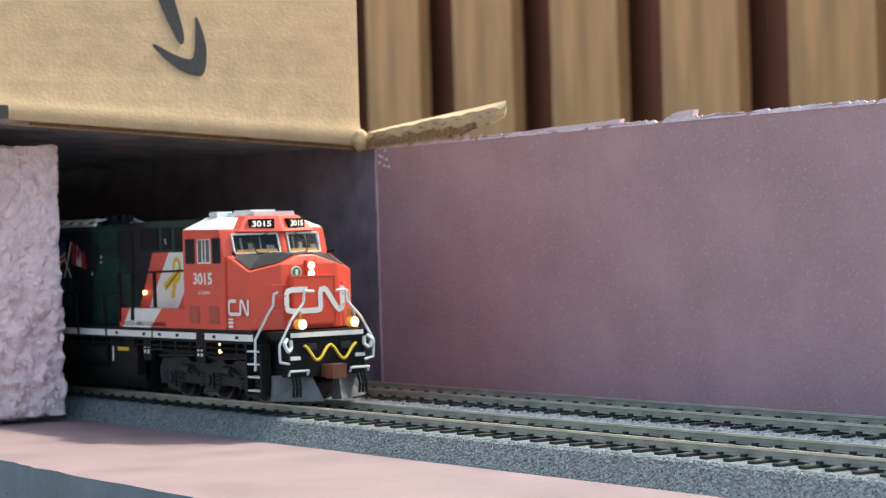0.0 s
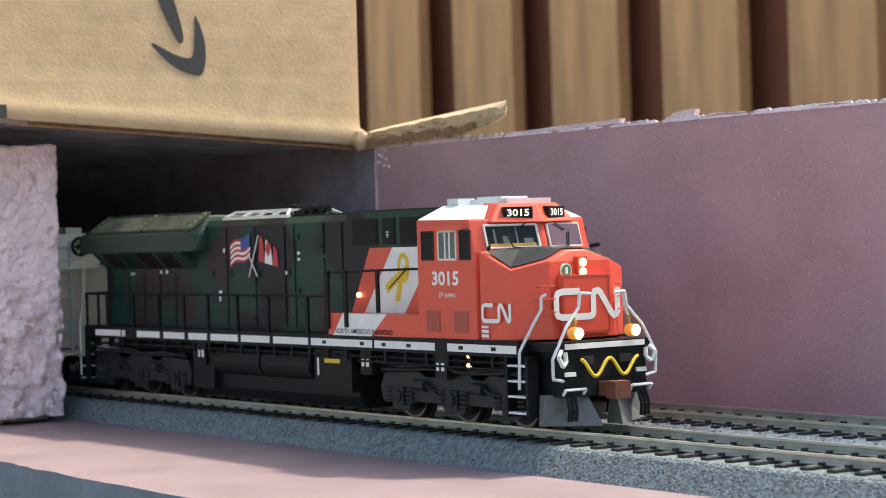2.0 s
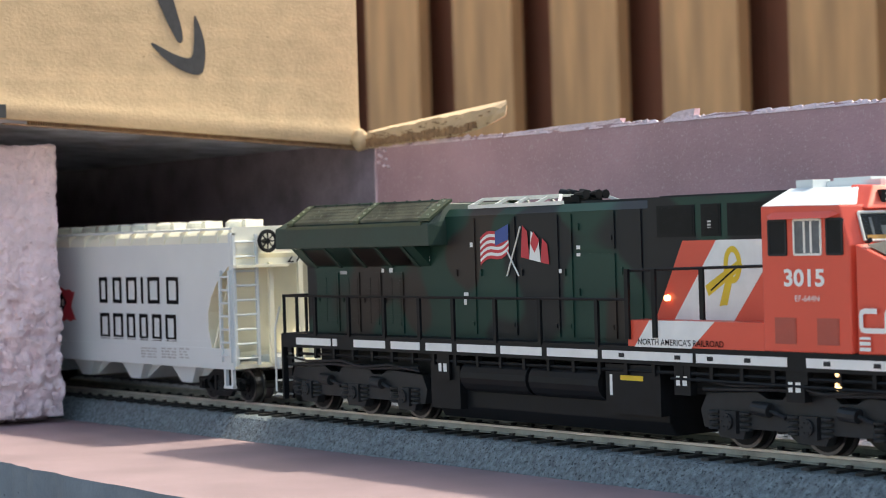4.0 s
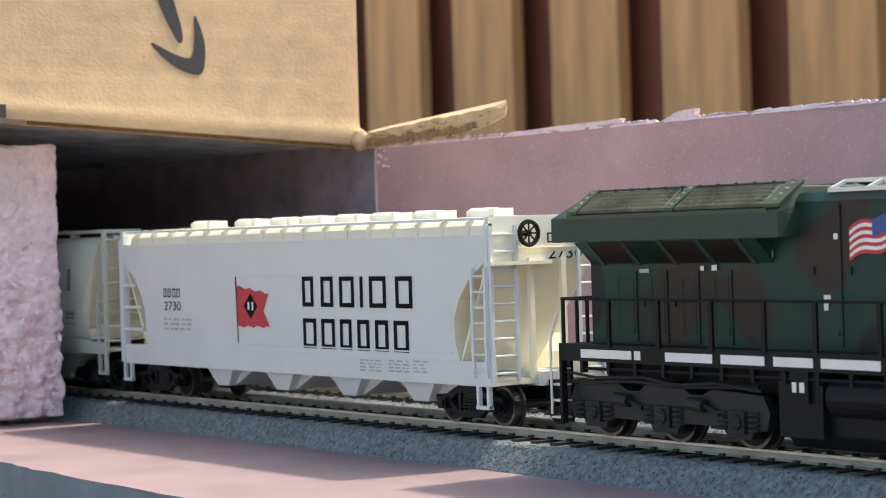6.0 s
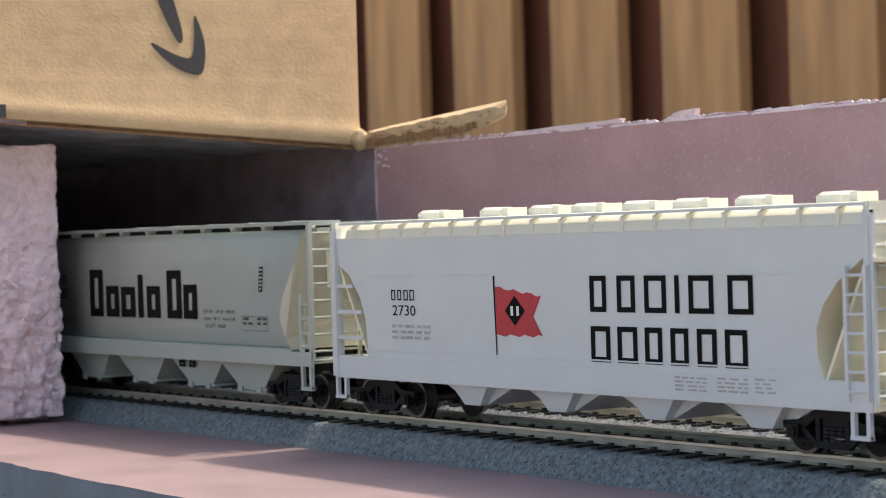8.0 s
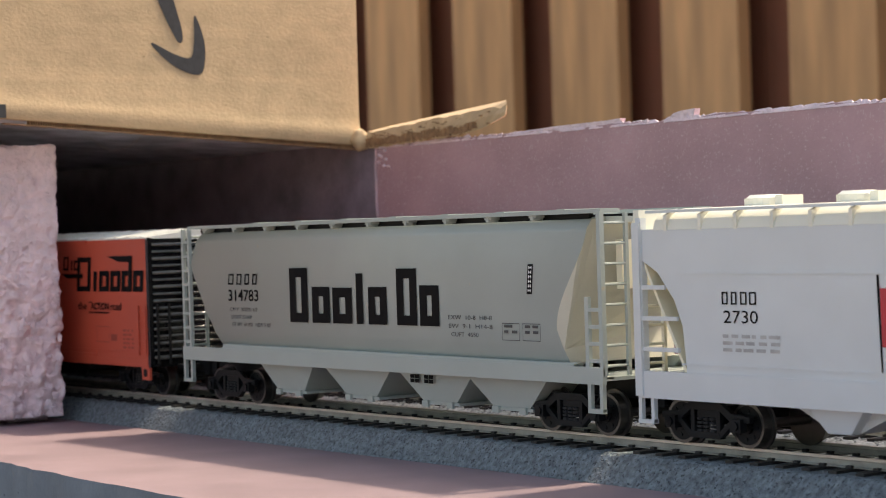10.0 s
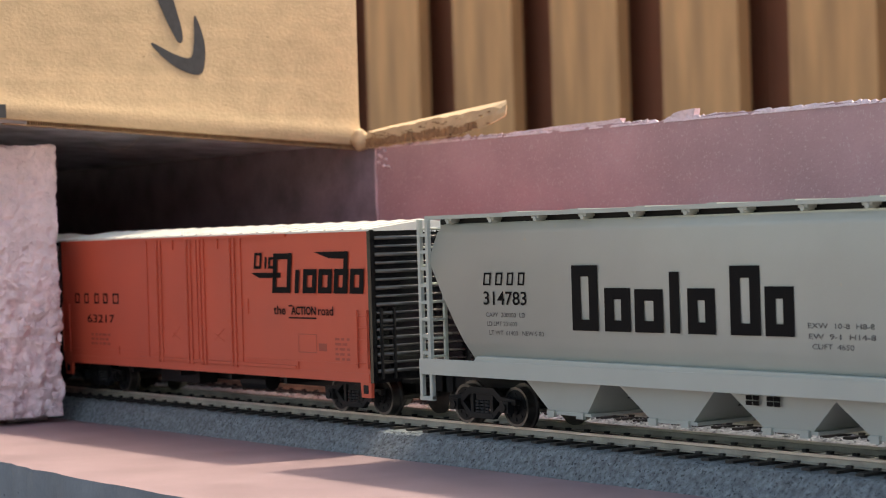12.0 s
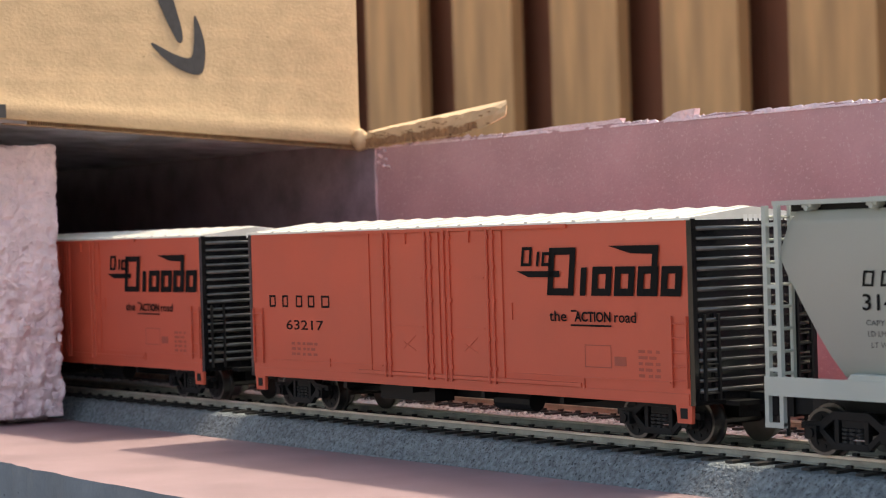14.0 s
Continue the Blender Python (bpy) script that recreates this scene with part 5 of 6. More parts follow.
            wire(pipe, [(c - 31, s * 16.0, 14.6), (c - 20, s * 16.2, 13.6), (c - 4, s * 16.2, 14.2), (c + 6, s * 16.2, 12.9), (c + 18, s * 16.0, 13.8), (c + 31, s * 15.6, 12.6)], 0.35, 6)
            P("sand_pipe", pipe, DARK_GREY)
        boxed(bm, c - 26, c + 26, -7, 7, 5, 10)
        P("truck_frame", bm, TRUCK_GREY, "dark grey three-axle truck frame", bevel=0.15)
    bm = fresh()
    for s in (-1, 1):
        for x in range(-100, 110, 9):
            boxed(bm, x, x + 1.0, *sorted((s * 15.5, s * 17.0)), 14.6, 17.4)
        wire(bm, [(-100, s * 16.4, 15.6), (112, s * 16.4, 15.6)], 0.4, 5)
        wire(bm, [(50, s * 16.8, 14.4), (112, s * 16.8, 14.0)], 0.35, 5)
    P("underframe_piping", bm, BLACK)
    for x in (-35, 51, 84):
        bm = fresh()
        boxed(bm, x, x + 5, -16.9, -15, 11.0, 17.2)
        P("equipment_box", bm, BLACK, bevel=0.2)
        mark("data_plate", [rect(0, 1.2, 0, 2.0), rect(2.0, 3.4, 0, 2.0)], (x + 0.6, -16.95, 13), PALE_PRINT, loco)
    bm = fresh()
    rod(bm, (98, -16.6, 14.6), (98, -17.0, 14.6), 0.8, 8)
    rod(bm, (98, -16.6, 17.0), (98, -17.0, 17.0), 0.6, 8)
    P("step_light", bm, GLOW_SOFT, "small lit ground light")
    return loco


# ---- the white covered hopper ----
def build_white_hopper():
    car = empty("covered_hopper", "white plastic covered hopper car with black lettering and a red pennant", "hopper car", "freight cars")
    P = lambda name, bm, mat, label="", **k: part(name, bm, mat, car, label, **k)
    arc = lambda cx, cz, rx, rz, a0, a1, n: [(cx + rx * math.cos(radians(a0 + (a1 - a0) * i / n)), cz + rz * math.sin(radians(a0 + (a1 - a0) * i / n))) for i in range(n + 1)]
    # body: sloped ends behind round cut-outs
    bm = fresh()
    right = [(124.5, 16.6), (123.0, 21), (123.0, 26), (125.0, 30.5), (129.0, 35), (136.6, 40)]
    left = [(-49, 40), (-43, 36.8), (-38, 31), (-35.6, 25.6), (-34.6, 16.6)]
    prism(bm, [(-34.6, 12.6), (124.5, 12.6)] + right + [(136.6, 46), (-49, 46)] + left, "y", -17.2, 17.2)
    body = P("hopper_body", bm, WHITE, "white hopper side sheets, sloped ends coloured cream for light through the plastic")
    body.data.materials.append(CREAM)
    # end faces lightened to cream, for light coming through the shell
    for f in body.data.polygons:
        f.material_index = 1 if abs(f.normal.x) > 0.15 else 0
    for cx in ((-34.0, 124.0),):
        bm = fresh()
        for z in (17.4, 36.4):
            for s in (-1, 1):
                boxed(bm, cx[0] - 2, cx[1] - 2, *sorted((s * 17.2, s * 17.4)), z, z + 0.35)
        P("side_seam", bm, WHITE)
    for a, b in ((123.6, 137.2), (-34, -49.6)):
        bm = fresh()
        d = 0.8 if a > 0 else -0.8
        q = [(a, -16.6, 14), (a, 6.5, 14), (b, 16.6, 42.5), (b, -16.6, 42.5)]
        solid(bm, q + [(x + d, y, z) for x, y, z in q], [(0, 1, 2, 3), (4, 5, 6, 7), (0, 1, 5, 4), (1, 2, 6, 5), (2, 3, 7, 6), (3, 0, 4, 7)])
        P("slope_sheet", bm, CREAM, "sloping end sheet, cream for the light through the plastic")
    # roof lighter and warmer than the sides, for the sun on it
    bm = fresh()
    prism(bm, [(-17.3, 45.8), (-16.6, 48.0), (-14.4, 49.6), (-8, 50.3), (8, 50.3), (14.4, 49.6), (16.6, 48.0), (17.3, 45.8)], "x", -44, 137.2)
    P("roof", bm, ROOF_CREAM, "curved white roof, warm sunlight put into its colour")
    for i in range(17):
        x = -40 + i * 10.6
        for s in (-1, 1):
            bm = fresh()
            solid(bm, [(x - 0.45, s * 17.5, 45.6), (x + 0.45, s * 17.5, 45.6), (x + 0.45, s * 17.5, 48.9), (x - 0.45, s * 17.5, 48.9), (x - 0.45, s * 14.0, 50.2), (x + 0.45, s * 14.0, 50.2)],
                  [(0, 1, 2, 3), (3, 2, 5, 4), (0, 3, 4), (1, 5, 2)])
            P("roof_rib", bm, ROOF_CREAM)
    bm = fresh()
    for s in (-1, 1):
        boxed(bm, -46, 137, *sorted((s * 15.6, s * 17.7)), 49.4, 50.0)
    P("running_board", bm, WHITE)
    for s in (-1, 1):
        bm = fresh()
        boxed(bm, -49.5, 137.5, *sorted((s * 15.5, s * 17.6)), 10.0, 15.8)
        P("side_sill", bm, WHITE, "white side sill", bevel=0.2)
    bm = fresh()
    boxed(bm, -52, 140, -4, 4, 9.6, 13)
    P("centre_sill", bm, WHITE, bevel=0.2)
    for x in (-27.3, -0.9, 18.7, 34.8, 53, 70.1, 89.8, 113.6):
        bm = fresh()
        rod(bm, (x, 0, 50.2), (x, 0, 51.9), 4.6, 22)
        rod(bm, (x, 0, 51.9), (x, 0, 52.6), 4.3, 22, 3.4)
        boxed(bm, x + 5.6, x + 7.8, -3, 3, 50.2, 52.4)
        P("roof_hatch", bm, ROOF_CREAM, "round white loading hatch")
    for c in (5.5, 38, 71.5, 104):
        bm = fresh()
        solid(bm, [(c - 8, -15.4, 10.6), (c + 8, -15.4, 10.6), (c + 8, 15.4, 10.6), (c - 8, 15.4, 10.6), (c - 3.0, -14.4, 5.0), (c + 3.2, -14.4, 5.0), (c + 3.2, 14.4, 5.0), (c - 3.0, 14.4, 5.0)],
              [(0, 1, 5, 4), (1, 2, 6, 5), (2, 3, 7, 6), (3, 0, 4, 7), (4, 5, 6, 7), (0, 3, 2, 1)])
        P("outlet_chute", bm, WHITE, "white discharge chute", bevel=0.2)
        bm = fresh()
        prism(bm, [(c - 16, 10.8), (c + 16, 10.8), (c + 4.2, 5.4), (c - 4.2, 5.4)], "y", -12.2, 12.2)
        P("chute_slope", bm, WHITE, "shaded sloping floor between the chutes")
    for x0, x1 in ((131.8, 137.4), (-49.4, -46.2)):
        for s in (-1, 1):
            bm = fresh()
            boxed(bm, x0 + 4.2 if x0 > 0 else x0, x1 if x0 > 0 else x1 - 1.6, *sorted((s * 15.9, s * 17.5)), 10, 48.5)
            P("corner_post", bm, WHITE)
    ladder(car, 0, 131.6, 136.8, 12, 38, -17.9, 7, WHITE)
    for s in (-1, 1):
        one_box("corner_post", (-50.2, -48.0, *sorted((s * 17.2, s * 18.0)), 10.4, 47.5), WHITE, car, bevel=0.2)
        for z, b in ((20.0, -36.6), (26.6, -36.8), (33.2, -40.6)):
            one_box("grab_bar", (-48.2, b, *sorted((s * 17.0, s * 17.7)), z, z + 0.9), WHITE, car)
    ladder(car, 0, -17.0, -9.6, 11, 48, 138.0, 9, WHITE, "x")
    ladder(car, 0, 9.6, 17.0, 11, 48, 138.0, 9, WHITE, "x")
    ladder(car, 0, -17.0, -9.6, 11, 48, -50.0, 9, CREAM, "x")
    for x, s in ((134, 1), (-47.5, -1)):
        for y in (-1, 1):
            bm = fresh()
            boxed(bm, x - 2.4, x - 1.4, y * 17 - 0.5, y * 17 + 0.5, 4.8, 10.2)
            boxed(bm, x + 1.6, x + 2.6, y * 17 - 0.5, y * 17 + 0.5, 4.8, 10.2)
            boxed(bm, x - 2.4, x + 2.6, y * 17 - 0.7, y * 17 + 0.7, 4.6, 5.4)
            P("stirrup_step", bm, WHITE)
    for name, dims in (("end_sheet", (135.8, 137.4, -17, 17, 39.4, 50.2)), ("end_sheet", (-50.6, -48.8, -17, 17, 40, 50.2)), ("end_post", (137.0, 138.2, -5.6, -4.2, 11, 40)),
                       ("end_post", (137.0, 138.2, 4.2, 5.6, 11, 40)), ("end_platform", (125, 138, -17.3, 17.3, 10.2, 11.4)), ("end_platform", (-50, -34, -17.3, 17.3, 10.2, 11.4)),
                       ("brake_platform", (136.8, 140.0, -17.4, 0, 38.6, 39.4))):
        one_box(name, dims, ROOF_CREAM if name == "end_sheet" else CREAM, car, "upper end sheet, lightened to a sunlit warm white" if name == "end_sheet" else "", bevel=0.2)
    bm = fresh()
    rim = [(139.6, -6.6 + 2.8 * math.cos(2 * math.pi * k / 24), 46.0 + 2.8 * math.sin(2 * math.pi * k / 24)) for k in range(25)]
    wire(bm, rim, 0.55, 6)
    for k in range(8):
        a = math.pi * k / 4
        rod(bm, (139.6, -6.6, 46), (139.6, -6.6 + 3.2 * math.cos(a), 46 + 3.2 * math.sin(a)), 0.22, 5)
    rod(bm, (137, -6.6, 46), (139.9, -6.6, 46), 0.7, 8)
    P("brake_wheel", bm, BLACK, "black spoked brake wheel")
    # lettering
    row = [("frame", 0, 5.6, 1), ("frame", 9.2, 6.0, 1), ("frame", 18.2, 7.0, 1), ("bar", 27.6, 2.0, 1), ("frame", 32.2, 7.6, 1), ("frame", 44.0, 7.4, 1)]
    emblems("side_emblem", emblem_row(row, 8.0, 1.45), (54.4, -17.32, 28.2), PRINT, car)
    row = [("frame", 0.6, 6.6, 1), ("frame", 9.6, 6.6, 1), ("frame", 18.6, 5.6, 1), ("frame", 26.8, 5.6, 1), ("frame", 35.0, 6.0, 1), ("frame", 43.4, 6.6, 1)]
    emblems("side_emblem", emblem_row(row, 7.9, 1.45), (53.8, -17.32, 17.2), PRINT, car)
    emblems("reporting_mark", emblem_row([("frame", 0, 1.8, 1), ("frame", 2.7, 1.7, 1), ("frame", 5.4, 1.9, 1), ("frame", 8.0, 2.0, 1)], 2.6, 0.42), (-23.4, -17.32, 30.2), PRINT, car)
    lettering("2730", (-23.0, -17.32, 26.4), 10.0, 2.6, PRINT, car, SIDE, 0.0, "car_number")
    mark("small_print", small_lines(0, 0, 17, 3, 1.4, 3), (-23.4, -17.32, 23.4), SMALL_PRINT, car)
    mark("small_print", small_lines(0, 0, 11, 4, 0.85, 4) + small_lines(13, 0.2, 9, 4, 0.85, 5) + small_lines(24, 0.4, 6, 4, 0.85, 6), (82, -17.66, 14.6), SMALL_PRINT, car)
    fl = [(0, 12)] + [(0.2 + 17 * i / 10, 11.4 + 0.35 * math.sin(i * 1.9) - 0.2 * i) for i in range(11)] + [(14.2, 4.6)] + [(17.6 - 17.4 * i / 10, 0.2 + 0.35 * math.sin(i * 2.1) - 0.01 * i) for i in range(11)]
    mark("red_pennant", [fl], (19.8, -17.32, 22.2), FLAG_RED, car, SIDE, "printed red pennant")
    mark("pennant_pole", [[(-0.5, 14), (0.1, 14), (0.6, -4.6), (0.2, -4.6)]], (19.5, -17.34, 22.2), PRINT, car)
    mark("pennant_diamond", [[(3.6, 5.9), (7.4, 2.4), (11.2, 5.9), (7.4, 9.4)]], (19.8, -17.36, 22.2), PRINT, car)
    mark("diamond_bars", [rect(5.8, 6.8, 4.8, 7.0), rect(8.0, 9.0, 4.8, 7.0)], (19.8, -17.38, 22.2), PALE_PRINT, car)
    emblems("reporting_mark", emblem_row([("frame", 0, 1.8, 1), ("frame", 2.8, 1.7, 1), ("frame", 5.6, 1.9, 1), ("frame", 8.2, 2.0, 1)], 2.4, 0.42), (137.5, 0.6, 43.6), PRINT, car, FRONT)
    lettering("2730", (137.5, 0.8, 39.7), 10.5, 2.7, PRINT, car, FRONT, 0.0, "car_number")
    coupler(car, 139, 1)
    coupler(car, -51, -1)
    for c in (122.2, -34.2):
        freight_truck(car, c)
    return car


# ---- the grey covered hopper ----
def build_grey_hopper():
    car = empty("covered_hopper", "pale grey covered hopper car with round sides and heavy black lettering", "hopper car", "freight cars")
    P = lambda name, bm, mat, label="", **k: part(name, bm, mat, car, label, **k)
    prof = [(15.6, 16.4), (16.8, 20.5), (17.3, 25), (17.45, 29), (17.5, 33), (17.45, 37), (17.2, 40.5), (16.6, 44), (16.0, 46.6), (14.4, 48.7), (12.4, 48.9)]
    prof = [(p[0] + (q[0] - p[0]) * k / 4, p[1] + (q[1] - p[1]) * k / 4) for p, q in zip(prof, prof[1:]) for k in range(4)] + prof[-1:]
    section = [(-a, b) for a, b in prof] + [(a, b) for a, b in prof[::-1]]

    def left_end(z):
        return -9 - (z - 16.4) * 0.66 if z < 40 else -24.6 + (z - 40) * 0.3

    def right_end(z):
        u = min(1, max(0, (z - 24) / 22))
        return 144.4 + 10.0 * u * u * (3 - 2 * u) + max(0.0, 24 - z) * 0.35
    bm = fresh()
    vs = prism(bm, section, "x", 0, 1)
    for v in vs:
        x, y, z = v.co / MM
        v.co.x = (right_end(z) if x > 0.5 else left_end(z)) * MM
    body = P("hopper_body", bm, PALE_GREY, "pale grey rounded hopper shell", smooth=False)
    body.data.materials.append(END_CREAM)
    # faces towards +x take the cream with sunlight put in
    for f in body.data.polygons:
        f.use_smooth = abs(f.normal.x) < 0.3
        f.material_index = 1 if f.normal.x > 0.3 else 0
    bm = fresh()
    boxed(bm, -26, 157, -12.4, 12.4, 47.8, 49.2)
    P("roof", bm, PALE_GREY)
    for s in (-1, 1):
        bm = fresh()
        boxed(bm, -27, 160, *sorted((s * 11.0, s * 16.6)), 50.0, 50.9)
        P("running_board", bm, PALE_GREY, "roof running board")
        # added black strip: the shade in the gap under the board
        bm = fresh()
        boxed(bm, -25, 152, *sorted((s * 12.0, s * 13.2)), 48.7, 50.0)
        P("roof_stiffener", bm, BLACK, "black strip standing for the shade under the running board")
        for x in range(-18, 152, 17):
            bm = fresh()
            rod(bm, (x, s * 13.0, 49.3), (x, s * 16.2, 49.3), 0.6, 8)
            boxed(bm, x - 1.3, x + 1.3, *sorted((s * 13.4, s * 16.0)), 49.4, 50.0)
            P("roof_bracket", bm, PALE_GREY)
    for x in range(-10, 150, 23):
        bm = fresh()
        rod(bm, (x, 0, 49.2), (x, 0, 51.2), 4.6, 18)
        boxed(bm, x + 6, x + 9, -8, 8, 50, 51.3)
        P("roof_hatch", bm, PALE_GREY)
    for s in (-1, 1):
        bm = fresh()
        y0, y1 = sorted((s * 14.5, s * 18.0))
        boxed(bm, -29, 161, *sorted((s * 14.5, s * 17.02)), 13.2, 14.0)
        prism(bm, [(-9, 14.0), (148, 14.0), (151, 16.6), (-6, 17.2)], "y", *sorted((s * 14.5, s * 17.6)))
        boxed(bm, -29, 161, *sorted((s * 17.0, s * 18.0)), 12.2, 16.0)
        P("side_sill", bm, PALE_GREY, "pale grey side sill with yellowed stains", bevel=0.2)
    for x0, x1 in ((-29, -8), (146, 161)):
        bm = fresh()
        boxed(bm, x0, x1, -17, 17, 13.0, 13.8)
        P("end_platform", bm, PALE_GREY)
    for x in (-28.2, -24.8):
        for s in (-1, 1):
            bm = fresh()
            boxed(bm, x - 0.55, x + 0.55, s * 17.3 - 0.5, s * 17.3 + 0.5, 14, 50)
            P("corner_post", bm, PALE_GREY)
    for x in (155.6, 160.4):
        for s in (-1, 1):
            bm = fresh()
            boxed(bm, x - 0.6, x + 0.6, s * 17.3 - 0.5, s * 17.3 + 0.5, 14, 31.5 if x < 156 else 50.4)
            P("corner_post", bm, PALE_GREY)
    for a, b, z1, n in ((-28.2, -24.8, 50, 8), (155.6, 160.4, 32, 4)):
        for k in range(n):
            z = 17 + k * (z1 - 17) / n
            one_box("ladder_rung", (a + 0.56, b - 0.61, -17.7, -16.9, z, z + 0.8), PALE_GREY, car)
    ladder(car, 0, -17, -10, 14, 50, 160.6, 8, PALE_GREY, "x")
    ladder(car, 0, -17, -10, 14, 50, -28.6, 8, PALE_GREY, "x")
    ladder(car, 0, 10, 17, 14, 50, 160.6, 8, PALE_GREY, "x")
    for x in (158, -26.6):
        for s in (-1, 1):
            bm = fresh()
            boxed(bm, x - 2.6, x - 1.5, s * 17.3 - 0.5, s * 17.3 + 0.5, 6.2, 13.4)
            boxed(bm, x + 1.5, x + 2.6, s * 17.3 - 0.5, s * 17.3 + 0.5, 6.2, 13.4)
            boxed(bm, x - 2.6, x + 2.6, s * 17.3 - 0.6, s * 17.3 + 0.6, 5.8, 6.8)
            P("stirrup_step", bm, PALE_GREY)
    for i, c in enumerate((22, 57, 92, 121)):
        bm = fresh()
        w = 17 if i else 15
        solid(bm, [(c - w, -14.4, 13.4), (c + w, -14.4, 13.4), (c + w, 14.4, 13.4), (c - w, 14.4, 13.4), (c - 6, -13.0, 4.6), (c + 7, -13.0, 4.6), (c + 7, 13.0, 4.6), (c - 6, 13.0, 4.6)],
              [(0, 1, 5, 4), (1, 2, 6, 5), (2, 3, 7, 6), (3, 0, 4, 7), (4, 5, 6, 7), (0, 3, 2, 1)])
        P("outlet_chute", bm, PALE_GREY, "grey discharge chute")
        bm = fresh()
        boxed(bm, c - 7, c + 9, -13.4, 13.4, 4.3, 5.0)
        for k in (0, 2.6):
            boxed(bm, c - 6 + k * 4, c - 3.6 + k * 4, -14.0, -13.2, 3.7, 5.2)
        P("outlet_gate", bm, PALE_GREY)
    bm = fresh()
    boxed(bm, -30, 162, -3.5, 3.5, 8, 13)
    P("centre_sill", bm, DARK_GREY)
    bm = fresh()
    solid(bm, [(-8, -14, 15), (-8, 14, 15), (-24, 14, 46), (-24, -14, 46)], [(0, 1, 2, 3)])
    P("slope_sheet", bm, DARK_GREY)
    bm = fresh()
    boxed(bm, 156, 158, -9, 3, 33, 44)
    P("end_cabinet", bm, CREAM, bevel=0.4)
    # lettering
    y = -17.62
    row = [("frame", 0, 9.0, 1.25), ("frame", 11.2, 8.6, 0.82), ("frame", 21.2, 9.2, 0.8), ("bar", 31.2, 5.6, 1.12), ("frame", 38.0, 8.4, 0.82), ("frame", 50.8, 8.8, 1.22), ("frame", 60.8, 8.2, 0.86)]
    emblems("side_emblem", emblem_row(row, 11.6, 3.1), (30.6, y - 0.05, 24.0), PRINT, car)
    emblems("reporting_mark", emblem_row([("frame", 0, 2.8, 1), ("frame", 4.6, 2.6, 1), ("frame", 9.0, 2.4, 1), ("frame", 13.2, 2.4, 1)], 3.0, 0.55, 0.15), (-2.4, y, 34.0), PRINT, car)
    lettering("314783", (-2.4, y, 29.4), 16.4, 3.2, PRINT, car, SIDE, 0.01, "car_number")
    lettering("CAPY  200000  LD", (-1.6, y, 26.6), 15, 1.05, FINE_PRINT, car, SIDE, 0, "small_print")
    lettering("LD LMT 201600", (-1.2, y, 24.5), 11.4, 1.05, FINE_PRINT, car, SIDE, 0, "small_print")
    lettering("LT WT  61400   NEW 5-80", (-0.4, y, 22.4), 20.5, 1.05, FINE_PRINT, car, SIDE, 0, "small_print")
    lettering("EXW  10-8  H8-8", (103, y + 0.1, 25.8), 17.5, 1.05, FINE_PRINT, car, SIDE, 0, "small_print")
    lettering("EW  9-1  H14-8", (103.2, y + 0.1, 23.7), 17.5, 1.05, FINE_PRINT, car, SIDE, 0, "small_print")
    lettering("CUFT  4650", (104, y + 0.2, 21.7), 11, 1.05, FINE_PRINT, car, SIDE, 0, "small_print")
    for a in (124.4, 132.2):
        mark("test_panel", [rect(0, 6.6, 0, 0.15), rect(0, 6.6, 3.9, 4.05), rect(0, 0.12, 0.15, 3.9), rect(6.48, 6.6, 0.15, 3.9)] + small_lines(0.8, 3.0, 5.0, 2, 1.3, int(a)), (a, y + 0.1, 21.2), FINE_PRINT, car)
    mark("index_strip", [[(0, 0), (2.0, 0), (2.7, 6.9), (0.7, 6.9)]], (134.2, y - 0.02, 32.0), PRINT, car)
    mark("index_bars", [rect(q + 0.11 * k, q + 0.28 + 0.11 * k, 0.5 + k * 1.05, 1.2 + k * 1.05) for k in range(6) for q in (0.5, 1.3)] + [rect(0.78 + 0.11 * k, 1.3 + 0.11 * k, 0.75 + k * 1.05, 0.95 + k * 1.05) for k in range(6)], (134.2, y - 0.06, 32.0), PALE_PRINT, car)
    for a in (82, 88):
        mark("chute_label", [rect(k * 2.0, k * 2.0 + 1.85, j * 1.1, j * 1.1 + 0.95) for k in range(2) for j in range(2)], (a, -14.6, 9.6), PRINT, car)
    coupler(car, 161, 1)
    coupler(car, -29, -1)
    for c in (142.7, -10.7):
        freight_truck(car, c)
    return car


